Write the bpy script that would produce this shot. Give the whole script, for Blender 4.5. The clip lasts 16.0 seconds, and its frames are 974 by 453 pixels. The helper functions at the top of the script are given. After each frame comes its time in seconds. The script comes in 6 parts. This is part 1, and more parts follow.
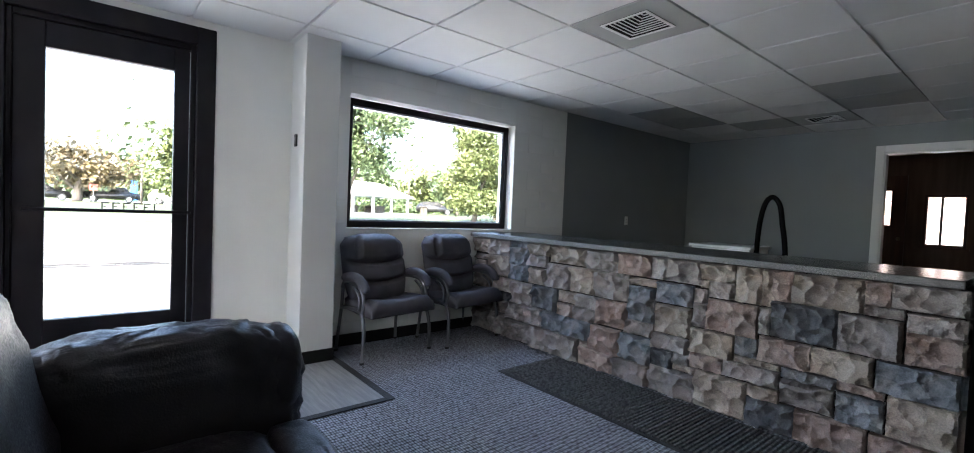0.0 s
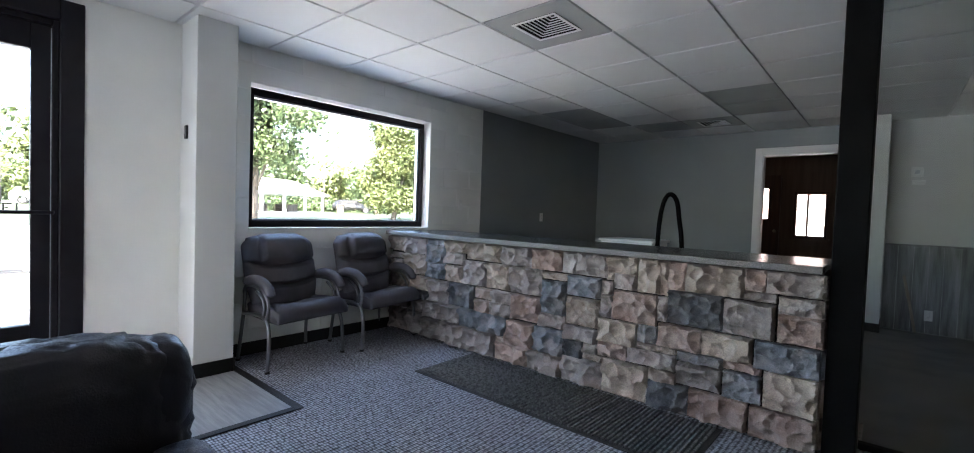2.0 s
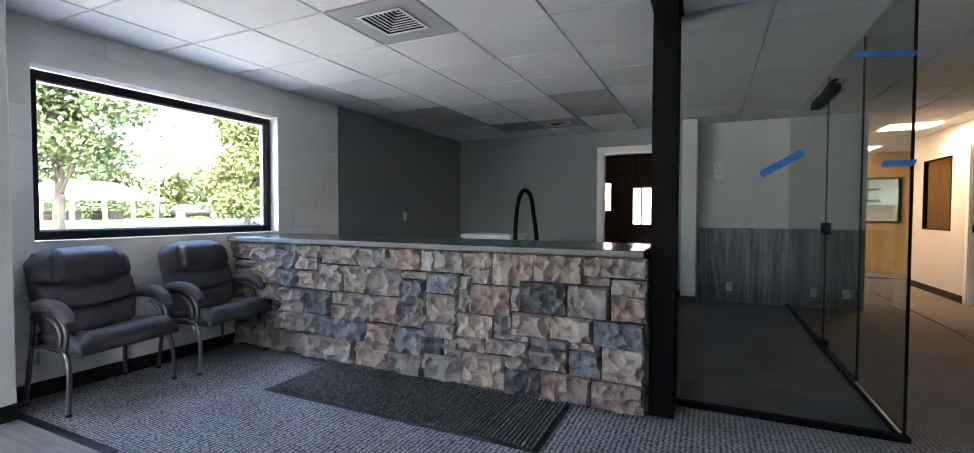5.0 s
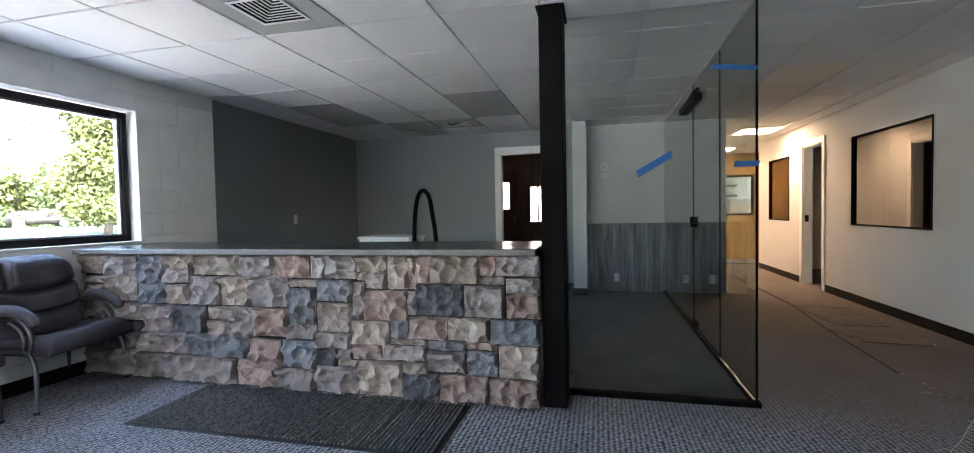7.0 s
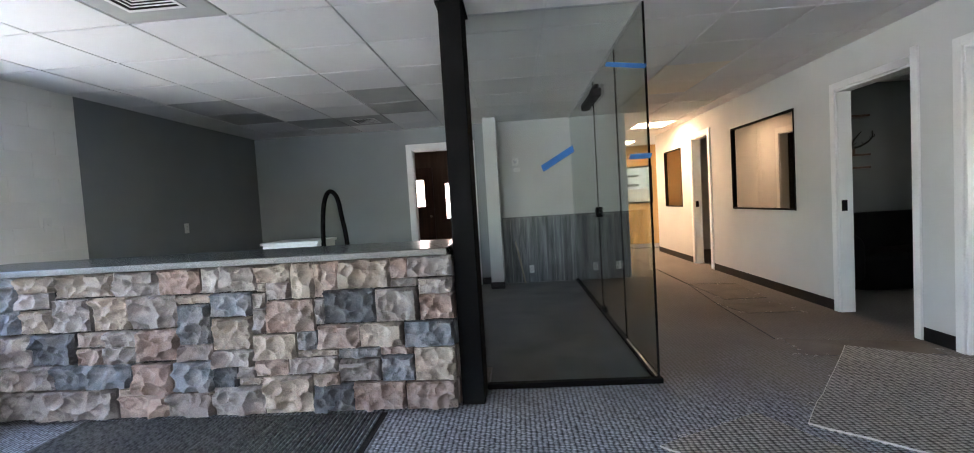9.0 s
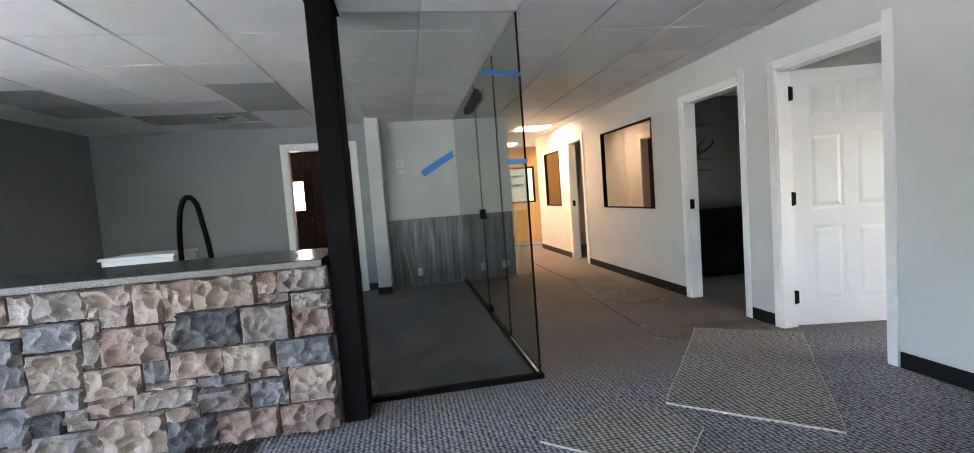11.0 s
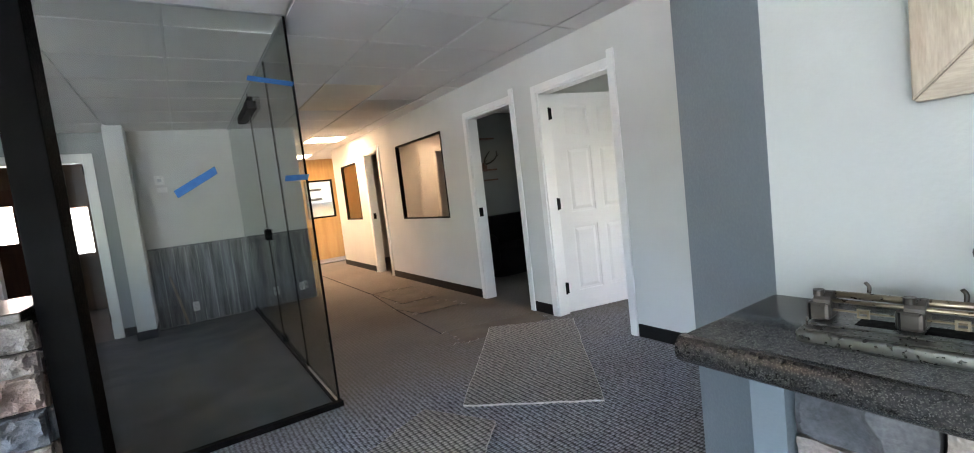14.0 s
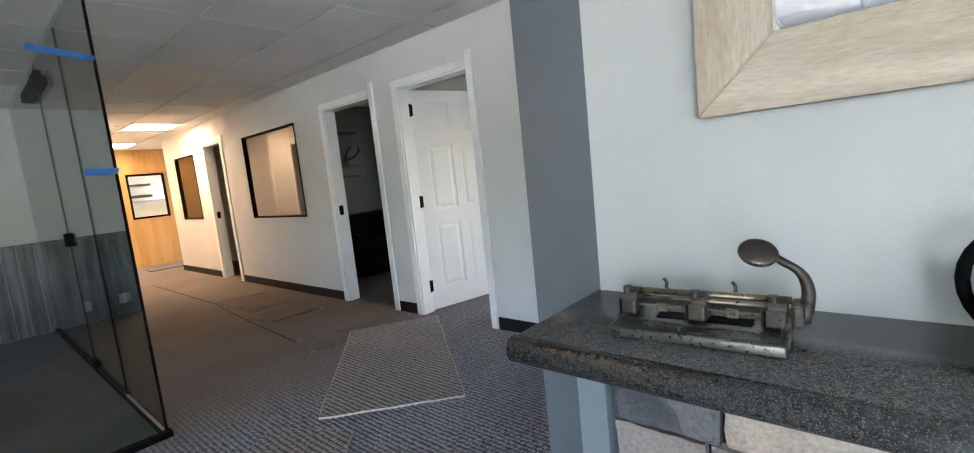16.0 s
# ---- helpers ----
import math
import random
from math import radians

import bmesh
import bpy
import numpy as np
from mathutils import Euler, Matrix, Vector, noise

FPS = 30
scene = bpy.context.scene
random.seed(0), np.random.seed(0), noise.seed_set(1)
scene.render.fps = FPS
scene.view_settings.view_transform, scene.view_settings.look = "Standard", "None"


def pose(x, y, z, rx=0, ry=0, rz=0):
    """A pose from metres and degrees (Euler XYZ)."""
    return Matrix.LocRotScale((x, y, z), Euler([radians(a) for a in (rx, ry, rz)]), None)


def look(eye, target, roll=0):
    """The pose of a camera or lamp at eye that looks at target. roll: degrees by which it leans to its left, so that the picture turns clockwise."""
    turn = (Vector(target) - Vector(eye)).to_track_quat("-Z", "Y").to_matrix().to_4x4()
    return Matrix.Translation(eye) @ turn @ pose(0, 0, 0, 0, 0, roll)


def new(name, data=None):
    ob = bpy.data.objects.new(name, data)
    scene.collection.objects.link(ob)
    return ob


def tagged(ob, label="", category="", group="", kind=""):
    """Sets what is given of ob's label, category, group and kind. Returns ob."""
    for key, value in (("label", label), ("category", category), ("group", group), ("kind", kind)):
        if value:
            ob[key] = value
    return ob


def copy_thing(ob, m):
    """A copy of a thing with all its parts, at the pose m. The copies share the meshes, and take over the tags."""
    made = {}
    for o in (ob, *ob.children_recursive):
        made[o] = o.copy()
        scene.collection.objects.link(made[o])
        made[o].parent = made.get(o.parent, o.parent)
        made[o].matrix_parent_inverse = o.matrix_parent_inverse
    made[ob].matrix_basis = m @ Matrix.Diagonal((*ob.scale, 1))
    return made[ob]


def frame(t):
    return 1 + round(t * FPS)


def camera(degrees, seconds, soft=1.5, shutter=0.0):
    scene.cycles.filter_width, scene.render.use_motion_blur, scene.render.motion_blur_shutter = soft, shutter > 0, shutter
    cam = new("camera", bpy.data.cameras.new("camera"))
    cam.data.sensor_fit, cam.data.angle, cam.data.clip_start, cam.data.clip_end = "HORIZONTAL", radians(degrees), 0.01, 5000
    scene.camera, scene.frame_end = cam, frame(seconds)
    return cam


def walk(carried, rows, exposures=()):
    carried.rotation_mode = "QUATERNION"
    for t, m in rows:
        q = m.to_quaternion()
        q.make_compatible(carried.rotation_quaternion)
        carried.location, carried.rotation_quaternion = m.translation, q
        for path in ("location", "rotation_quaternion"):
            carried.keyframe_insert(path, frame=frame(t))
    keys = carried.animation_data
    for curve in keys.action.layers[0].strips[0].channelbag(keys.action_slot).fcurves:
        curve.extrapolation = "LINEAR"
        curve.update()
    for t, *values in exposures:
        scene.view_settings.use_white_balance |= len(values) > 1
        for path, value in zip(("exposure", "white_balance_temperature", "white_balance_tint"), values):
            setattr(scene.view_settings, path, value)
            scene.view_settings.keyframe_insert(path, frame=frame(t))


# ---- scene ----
cam = camera(92.5, 16.0, soft=1.0)
PATH = [
    (0, (0.612, 0.402, 1.171), (-0.931, 1.672, 1.105), 2.4),
    (0.5, (0.606, 0.412, 1.171), (-0.882, 1.745, 1.104), 2.4),
    (1, (0.613, 0.421, 1.175), (-0.823, 1.812, 1.108), 2.2),
    (1.5, (0.62, 0.437, 1.17), (-0.758, 1.885, 1.107), 2.1),
    (2, (0.626, 0.448, 1.17), (-0.682, 1.959, 1.107), 2.0),
    (2.5, (0.63, 0.457, 1.173), (-0.616, 2.021, 1.109), 1.6),
    (3, (0.648, 0.476, 1.167), (-0.53, 2.092, 1.107), 1.2),
    (3.5, (0.661, 0.495, 1.171), (-0.43, 2.17, 1.109), 0.7),
    (4, (0.672, 0.505, 1.171), (-0.341, 2.229, 1.109), 0.5),
    (6.5, (0.736, 0.567, 1.178), (0.167, 2.483, 1.115), -0.7),
    (7, (0.742, 0.581, 1.181), (0.275, 2.525, 1.115), -1.1),
    (7.5, (0.749, 0.594, 1.18), (0.364, 2.555, 1.111), -1.9),
    (8, (0.768, 0.6, 1.19), (0.46, 2.575, 1.114), -2.8),
    (8.5, (0.783, 0.617, 1.186), (0.57, 2.604, 1.099), -3.2),
    (9, (0.792, 0.622, 1.19), (0.665, 2.615, 1.094), -3.5),
    (11.5, (0.878, 0.659, 1.226), (1.333, 2.601, 1.086), -4.7),
    (12, (0.903, 0.664, 1.224), (1.473, 2.576, 1.081), -5.1),
    (12.5, (0.92, 0.669, 1.231), (1.595, 2.546, 1.08), -5.2),
    (13, (0.937, 0.666, 1.236), (1.705, 2.507, 1.083), -6.1),
    (13.5, (0.969, 0.656, 1.242), (1.913, 2.411, 1.083), -6.7),
    (14, (0.979, 0.65, 1.237), (2.061, 2.325, 1.074), -6.6),
    (14.5, (0.998, 0.64, 1.243), (2.215, 2.218, 1.066), -6.9),
    (15, (1.021, 0.635, 1.246), (2.352, 2.115, 1.049), -7.1),
    (15.5, (1.032, 0.642, 1.24), (2.448, 2.036, 1.021), -6.7),
    (16, (1.05, 0.638, 1.24), (2.542, 1.949, 1.002), -5.9),
]
walk(cam, [(t, look(eye, target, roll)) for t, eye, target, roll in PATH], [(0, 4.3, 6550, 14), (2, 4.5, 6550, 14), (4, 4.7, 6550, 14), (7, 5.0, 6600, 14), (9, 5.4, 6650, 14), (12.5, 5.55, 6700, 14), (14.5, 5.45, 6700, 14), (16, 5.35, 6700, 14)])

# ---- world, sun, exposure ----
world = bpy.data.worlds.new("sky")
scene.world = world
world.use_nodes = True
wn = world.node_tree
sky = wn.nodes.new("ShaderNodeTexSky")
sky.sky_type = "NISHITA"
sky.sun_disc = False
sky.sun_elevation, sky.sun_rotation = radians(46), radians(140)
sky.dust_density = 3.0
wn.nodes["Background"].inputs["Strength"].default_value = 0.15
wn.links.new(sky.outputs["Color"], wn.nodes["Background"].inputs["Color"])

sun = new("sun", bpy.data.lights.new("sun", "SUN"))
sun.data.energy, sun.data.angle, sun.data.color = 2.2, radians(0.5), (1.0, 0.95, 0.87)
sun.matrix_world = look((20, -24, 32), (0, 0, 0))

# fill lamp in an added side opening beyond the entrance, which no view shows
lamp = new("side_fill_light", bpy.data.lights.new("side_fill_light", "AREA"))
lamp.data.shape, lamp.data.size, lamp.data.size_y = "RECTANGLE", 1.7, 1.85
lamp.data.energy, lamp.data.color = 1.5, (0.84, 0.92, 1.0)
lamp.matrix_world = look((-3.17, -1.22, 1.28), (4, 1.0, 1.15))

# sky light in the narrow window of the wall behind the walk
rear = new("rear_window_light", bpy.data.lights.new("rear_window_light", "AREA"))
rear.data.shape, rear.data.size, rear.data.size_y = "RECTANGLE", 0.40, 1.4
rear.data.energy, rear.data.color = 0.6, (0.95, 0.97, 1.0)
rear.matrix_world = look((-0.75, -2.27, 1.30), (-0.75, 4.0, 1.30))


# ---- materials ----
def rgb(c):
    return (c, c, c, 1) if isinstance(c, float) else (*c, 1)


def nodes_of(name):
    m = bpy.data.materials.new(name)
    m.use_nodes = True
    return m, m.node_tree.nodes, m.node_tree.links, m.node_tree.nodes["Principled BSDF"]


def add(n, kind, **inputs):
    node = n.new("ShaderNode" + kind)
    for key, value in inputs.items():
        node.inputs[key.replace("_", " ")].default_value = value
    return node


def mixed(n, l, fac, a, b, blend="MIX"):
    node = n.new("ShaderNodeMix")
    node.data_type, node.blend_type = "RGBA", blend
    for socket, value in ((node.inputs[0], fac), (node.inputs[6], a), (node.inputs[7], b)):
        if isinstance(value, (float, tuple)):
            socket.default_value = value
        else:
            l.new(value, socket)
    return node.outputs[2]


def ramp(n, l, fac, lo, hi):
    node = n.new("ShaderNodeMapRange")
    node.inputs[1].default_value, node.inputs[2].default_value = lo, hi
    l.new(fac, node.inputs[0])
    return node.outputs[0]


def surface(name, c1, c2, scale=3.0, rough=0.6, fine=80.0, bump=0.1, metal=0.0, stretch=(1, 1, 1), spread=0.0, island=False, grit=0.15, vary=0.12, spec=0.5):
    """A material of two colours, blotched at one scale and grained at another, with relief."""
    m, n, l, p = nodes_of(name)
    place = n.new("ShaderNodeTexCoord")
    m1 = n.new("ShaderNodeMapping")
    m1.inputs["Scale"].default_value = stretch
    l.new(place.outputs["Object"], m1.inputs["Vector"])
    big, small = add(n, "TexNoise", Scale=scale, Detail=4.0), add(n, "TexNoise", Scale=fine, Detail=3.0)
    for tex in (big, small):
        l.new(m1.outputs[0], tex.inputs["Vector"])
    col = mixed(n, l, ramp(n, l, big.outputs["Fac"], 0.35, 0.65), rgb(c1), rgb(c2))
    col = mixed(n, l, grit, col, small.outputs["Fac"], "OVERLAY")
    if spread:
        rand = n.new("ShaderNodeNewGeometry").outputs["Random Per Island"] if island else n.new("ShaderNodeObjectInfo").outputs["Random"]
        hue = n.new("ShaderNodeHueSaturation")
        l.new(ramp(n, l, rand, 0.0, 1.0), hue.inputs["Value"])
        r = hue.inputs["Value"].links[0].from_node
        r.inputs[3].default_value, r.inputs[4].default_value = 1 - spread, 1 + spread
        l.new(col, hue.inputs["Color"])
        col = hue.outputs[0]
    l.new(col, p.inputs["Base Color"])
    rr = ramp(n, l, small.outputs["Fac"], 0.3, 0.7)
    rr.node.inputs[3].default_value, rr.node.inputs[4].default_value = max(rough - vary, 0.02), min(rough + vary, 1)
    l.new(rr, p.inputs["Roughness"])
    p.inputs["Metallic"].default_value = metal
    p.inputs["Specular IOR Level"].default_value = spec
    if bump:
        b = add(n, "Bump", Strength=bump, Distance=0.004)
        l.new(small.outputs["Fac"], b.inputs["Height"])
        l.new(b.outputs[0], p.inputs["Normal"])
    return m


def carpet_material(name, dark, light, stretch, matted_warm=None, randomness=0.30):
    """Rows of loops; the far end is matted down, the corridor lamps' warm brown put into its colour."""
    m, n, l, p = nodes_of(name)
    place, mp = n.new("ShaderNodeTexCoord"), n.new("ShaderNodeMapping")
    mp.inputs["Scale"].default_value = stretch
    l.new(place.outputs["Object"], mp.inputs["Vector"])
    vor = add(n, "TexVoronoi", Scale=1.0, Randomness=randomness)
    l.new(mp.outputs[0], vor.inputs["Vector"])
    big, fib = add(n, "TexNoise", Scale=1.3, Detail=4.0), add(n, "TexNoise", Scale=260.0, Detail=2.0)
    l.new(place.outputs["Object"], big.inputs["Vector"])
    l.new(place.outputs["Object"], fib.inputs["Vector"])
    loop = ramp(n, l, vor.outputs["Distance"], 0.62, 0.14)
    col = mixed(n, l, loop, rgb(dark), rgb(light))
    height = loop
    if matted_warm:
        # one mask along y for the matting and the painted-in lamp warmth
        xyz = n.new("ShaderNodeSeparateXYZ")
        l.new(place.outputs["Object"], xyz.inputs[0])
        wear_and_warmth = n.new("ShaderNodeMath")
        wear_and_warmth.operation = "MULTIPLY_ADD"
        wear_and_warmth.inputs[1].default_value = 1.6
        l.new(big.outputs["Fac"], wear_and_warmth.inputs[0])
        l.new(xyz.outputs["Y"], wear_and_warmth.inputs[2])
        worn = ramp(n, l, wear_and_warmth.outputs[0], 3.85, 4.8)
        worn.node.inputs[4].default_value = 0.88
        col = mixed(n, l, worn, col, rgb(matted_warm))
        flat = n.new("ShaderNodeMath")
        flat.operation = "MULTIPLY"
        keep = ramp(n, l, wear_and_warmth.outputs[0], 4.8, 3.85)
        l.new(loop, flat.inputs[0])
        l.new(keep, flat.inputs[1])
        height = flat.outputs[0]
    col = mixed(n, l, 0.35, col, fib.outputs["Fac"], "OVERLAY")
    col = mixed(n, l, 0.25, col, big.outputs["Fac"], "OVERLAY")
    l.new(col, p.inputs["Base Color"])
    p.inputs["Roughness"].default_value = 0.95
    p.inputs["Specular IOR Level"].default_value = 0.15
    b = add(n, "Bump", Strength=0.8, Distance=0.006)
    l.new(height, b.inputs["Height"])
    l.new(b.outputs[0], p.inputs["Normal"])
    return m


def granite_material(name, dark, light, rough):
    """Near-black ground with grey clouds and two sizes of pale flecks."""
    m, n, l, p = nodes_of(name)
    place = n.new("ShaderNodeTexCoord")
    v1, v3, v2 = add(n, "TexVoronoi", Scale=420.0), add(n, "TexVoronoi", Scale=800.0), add(n, "TexNoise", Scale=110.0, Detail=6.0)
    for v in (v1, v2, v3):
        l.new(place.outputs["Object"], v.inputs["Vector"])
    cloud = ramp(n, l, v2.outputs["Fac"], 0.32, 0.70)
    col = mixed(n, l, cloud, rgb(dark), rgb(tuple(a * 2.6 for a in dark)))
    col = mixed(n, l, ramp(n, l, v1.outputs["Color"], 0.66, 0.80), col, rgb(tuple(a * 0.55 for a in light)))
    col = mixed(n, l, ramp(n, l, v3.outputs["Color"], 0.72, 0.84), col, rgb(light))
    l.new(col, p.inputs["Base Color"])
    p.inputs["Roughness"].default_value = rough
    b = add(n, "Bump", Strength=0.05, Distance=0.002)
    l.new(v2.outputs["Fac"], b.inputs["Height"])
    l.new(b.outputs[0], p.inputs["Normal"])
    return m


def glass_material(name, tint, mirror=0.0):
    m, n, l, p = nodes_of(name)
    clear, gloss, weight, mix = n.new("ShaderNodeBsdfTransparent"), n.new("ShaderNodeBsdfGlossy"), add(n, "LayerWeight", Blend=0.5), n.new("ShaderNodeMixShader")
    clear.inputs["Color"].default_value = rgb(tint)
    gloss.inputs["Roughness"].default_value = 0.0
    fac = weight.outputs["Facing"]
    for op, value in (("POWER", 5.0), ("MULTIPLY", 0.6), ("ADD", 0.03)):
        mm = n.new("ShaderNodeMath")
        mm.operation = op
        mm.inputs[1].default_value = value
        l.new(fac, mm.inputs[0])
        fac = mm.outputs[0]
    if mirror:
        mm = n.new("ShaderNodeMath")
        mm.operation = "MAXIMUM"
        mm.inputs[1].default_value = mirror
        l.new(fac, mm.inputs[0])
        fac = mm.outputs[0]
    l.new(fac, mix.inputs[0])
    l.new(clear.outputs[0], mix.inputs[1])
    l.new(gloss.outputs[0], mix.inputs[2])
    l.new(mix.outputs[0], n["Material Output"].inputs["Surface"])
    return m


def glow_material(name, colour, strength):
    m, n, l, p = nodes_of(name)
    p.inputs["Base Color"].default_value = rgb(colour)
    p.inputs["Emission Color"].default_value = rgb(colour)
    p.inputs["Emission Strength"].default_value = strength
    return m


M_WHITE = surface("white_wall_paint", (0.59, 0.595, 0.58), (0.64, 0.645, 0.63), 1.2, 0.75, 120, 0.12, grit=0.05)
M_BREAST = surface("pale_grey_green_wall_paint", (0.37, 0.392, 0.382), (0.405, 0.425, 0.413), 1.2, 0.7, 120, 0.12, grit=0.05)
M_BLOCK = surface("painted_block", (0.74, 0.74, 0.71), (0.80, 0.795, 0.765), 2.0, 0.6, 160, 0.35, grit=0.08)
# one grey paint in two tones: lit back wall, shaded side wall
M_GREY_LIT = surface("grey_wall_paint", (0.262, 0.285, 0.29), (0.288, 0.312, 0.317), 1.0, 0.6, 140, 0.15, grit=0.05)
M_GREY_SHADED = surface("grey_wall_paint_shaded", (0.195, 0.21, 0.217), (0.215, 0.232, 0.24), 1.0, 0.6, 140, 0.15, grit=0.05)
M_BLUEGREY = surface("blue_grey_paint", (0.135, 0.168, 0.195), (0.155, 0.19, 0.22), 1.5, 0.6, 140, 0.15, grit=0.05)
M_CASING = surface("white_gloss_trim", (0.80, 0.80, 0.79), (0.84, 0.84, 0.83), 2.0, 0.35, 90, 0.05, grit=0.04)
M_TILE = surface("ceiling_tile", (0.69, 0.69, 0.69), (0.75, 0.75, 0.745), 0.8, 0.95, 220, 0.5, spread=0.035, island=True, grit=0.1)
M_TILE_DARK = surface("discoloured_ceiling_tile", (0.36, 0.37, 0.37), (0.42, 0.42, 0.41), 1.6, 0.95, 220, 0.5, grit=0.1)
# white tile with the corridor lamps' peach bounce put into its colour
M_TILE_PEACH_LIT = surface("peach_lit_ceiling_tile", (0.78, 0.72, 0.62), (0.82, 0.76, 0.66), 1.6, 0.95, 220, 0.4, grit=0.1)
M_TBAR = surface("ceiling_grid", (0.70, 0.70, 0.70), (0.78, 0.78, 0.78), 3.0, 0.4, 90, 0.03, grit=0.05)
M_BASE = surface("black_vinyl_base", 0.006, 0.010, 4.0, 0.5, 90, 0.08, spec=0.3)
M_BLACK = surface("black_paint", 0.004, 0.007, 3.0, 0.75, 90, 0.06, spec=0.06)
M_BRONZE = surface("dark_bronze_aluminium", (0.009, 0.007, 0.009), (0.014, 0.012, 0.014), 5.0, 0.5, 150, 0.04, metal=0.0, spec=0.16)
M_SILVER = surface("brushed_aluminium", (0.5, 0.53, 0.56), (0.6, 0.62, 0.64), 6.0, 0.35, 200, 0.05, metal=0.9)
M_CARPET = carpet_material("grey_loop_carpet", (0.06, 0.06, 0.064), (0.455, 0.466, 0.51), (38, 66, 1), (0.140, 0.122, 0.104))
M_CARPET_LOOSE = carpet_material("loose_carpet_tile", (0.07, 0.067, 0.063), (0.45, 0.43, 0.40), (34, 46, 1), None, 0.22)
M_CARPET_MATTED = surface("matted_brown_grey_carpet", (0.125, 0.108, 0.092), (0.158, 0.138, 0.118), 4.0, 0.95, 240, 0.6, grit=0.4, spec=0.15)
M_CARPET_EDGE = surface("carpet_backing", (0.5, 0.48, 0.44), (0.62, 0.6, 0.56), 30, 0.95, 200, 0.4)
M_RUNNER = surface("ribbed_mat_pile", (0.07, 0.07, 0.072), (0.19, 0.19, 0.19), 45.0, 0.95, 300, 0.7, grit=0.5)
M_RUBBER = surface("black_rubber", 0.012, 0.022, 8.0, 0.6, 120, 0.15)
M_VINYL = surface("grey_wood_look_vinyl", (0.20, 0.20, 0.195), (0.30, 0.295, 0.28), 3.0, 0.45, 60, 0.1, stretch=(1.2, 14, 1), grit=0.25)
M_GRANITE = granite_material("granite_laminate", (0.022, 0.022, 0.022), (0.13, 0.127, 0.118), 0.24)
M_LEATHER = surface("black_leather", (0.008, 0.006, 0.008), (0.015, 0.012, 0.015), 5.0, 0.45, 130, 0.35, spec=0.36)
M_CHAIR = surface("charcoal_leatherette", (0.058, 0.054, 0.062), (0.082, 0.077, 0.087), 6.0, 0.66, 170, 0.3, spec=0.35)
M_TUBE = surface("gunmetal_tube", (0.15, 0.15, 0.16), (0.19, 0.19, 0.20), 6, 0.32, 100, 0.0, metal=0.9, grit=0.0, vary=0.03)
M_GLASS = glass_material("clear_glass", (0.96, 0.98, 0.97))
M_PARTITION = glass_material("partition_glass", (0.925, 0.95, 0.942))
M_FILM = glass_material("reflective_office_glass", (0.35, 0.33, 0.30), 0.30)
M_TAPE = surface("blue_masking_tape", (0.018, 0.115, 0.34), (0.025, 0.14, 0.39), 30, 0.7, 200, 0.2)
M_PLASTIC = surface("white_plastic", (0.72, 0.72, 0.70), (0.78, 0.78, 0.76), 5, 0.4, 100, 0.03)
M_BOARD = surface("weathered_grey_board", (0.10, 0.105, 0.11), (0.26, 0.27, 0.275), 2.2, 0.7, 40, 0.4, stretch=(9, 9, 0.9), spread=0.22, grit=0.4)
M_PLY = surface("yellow_plywood", (0.33, 0.19, 0.062), (0.40, 0.24, 0.085), 2.0, 0.55, 30, 0.1, stretch=(6, 6, 0.6), grit=0.2)
M_PANEL = surface("brown_panelling", (0.085, 0.055, 0.035), (0.13, 0.085, 0.055), 2.0, 0.6, 40, 0.15, stretch=(8, 8, 0.6), grit=0.3)
M_DARKWOOD = surface("dark_stained_wood", (0.05, 0.022, 0.012), (0.085, 0.04, 0.022), 2.0, 0.45, 40, 0.15, stretch=(10, 10, 0.7), grit=0.3)
M_PALEWOOD = surface("pale_limed_wood", (0.31, 0.26, 0.198), (0.42, 0.365, 0.292), 3.0, 0.65, 45, 0.2, stretch=(1, 1.2, 9), grit=0.35)
M_PALEWOOD_UP = surface("pale_limed_wood_upright", (0.295, 0.245, 0.183), (0.41, 0.355, 0.283), 3.0, 0.65, 45, 0.2, stretch=(1, 9, 1.2), grit=0.35)
M_MIRROR = surface("silvered_mirror", (0.88, 0.9, 0.9), (0.9, 0.92, 0.92), 1, 0.02, 10, 0.0, metal=1.0, grit=0.0, vary=0.0)
M_IRON = surface("worn_iron", (0.045, 0.04, 0.036), (0.085, 0.075, 0.066), 14, 0.38, 120, 0.2, metal=0.75)
M_STEELBASE = surface("worn_nickel_base", (0.095, 0.095, 0.085), (0.13, 0.13, 0.118), 8, 0.34, 150, 0.03, metal=0.85, grit=0.06)
M_BRASS = surface("old_brass", (0.20, 0.165, 0.115), (0.28, 0.235, 0.165), 20, 0.35, 120, 0.1, metal=0.9)
M_TROFFER = glow_material("lit_diffuser", (1.0, 0.66, 0.40), 1.9)
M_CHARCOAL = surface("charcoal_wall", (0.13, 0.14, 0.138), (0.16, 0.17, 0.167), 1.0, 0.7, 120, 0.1)

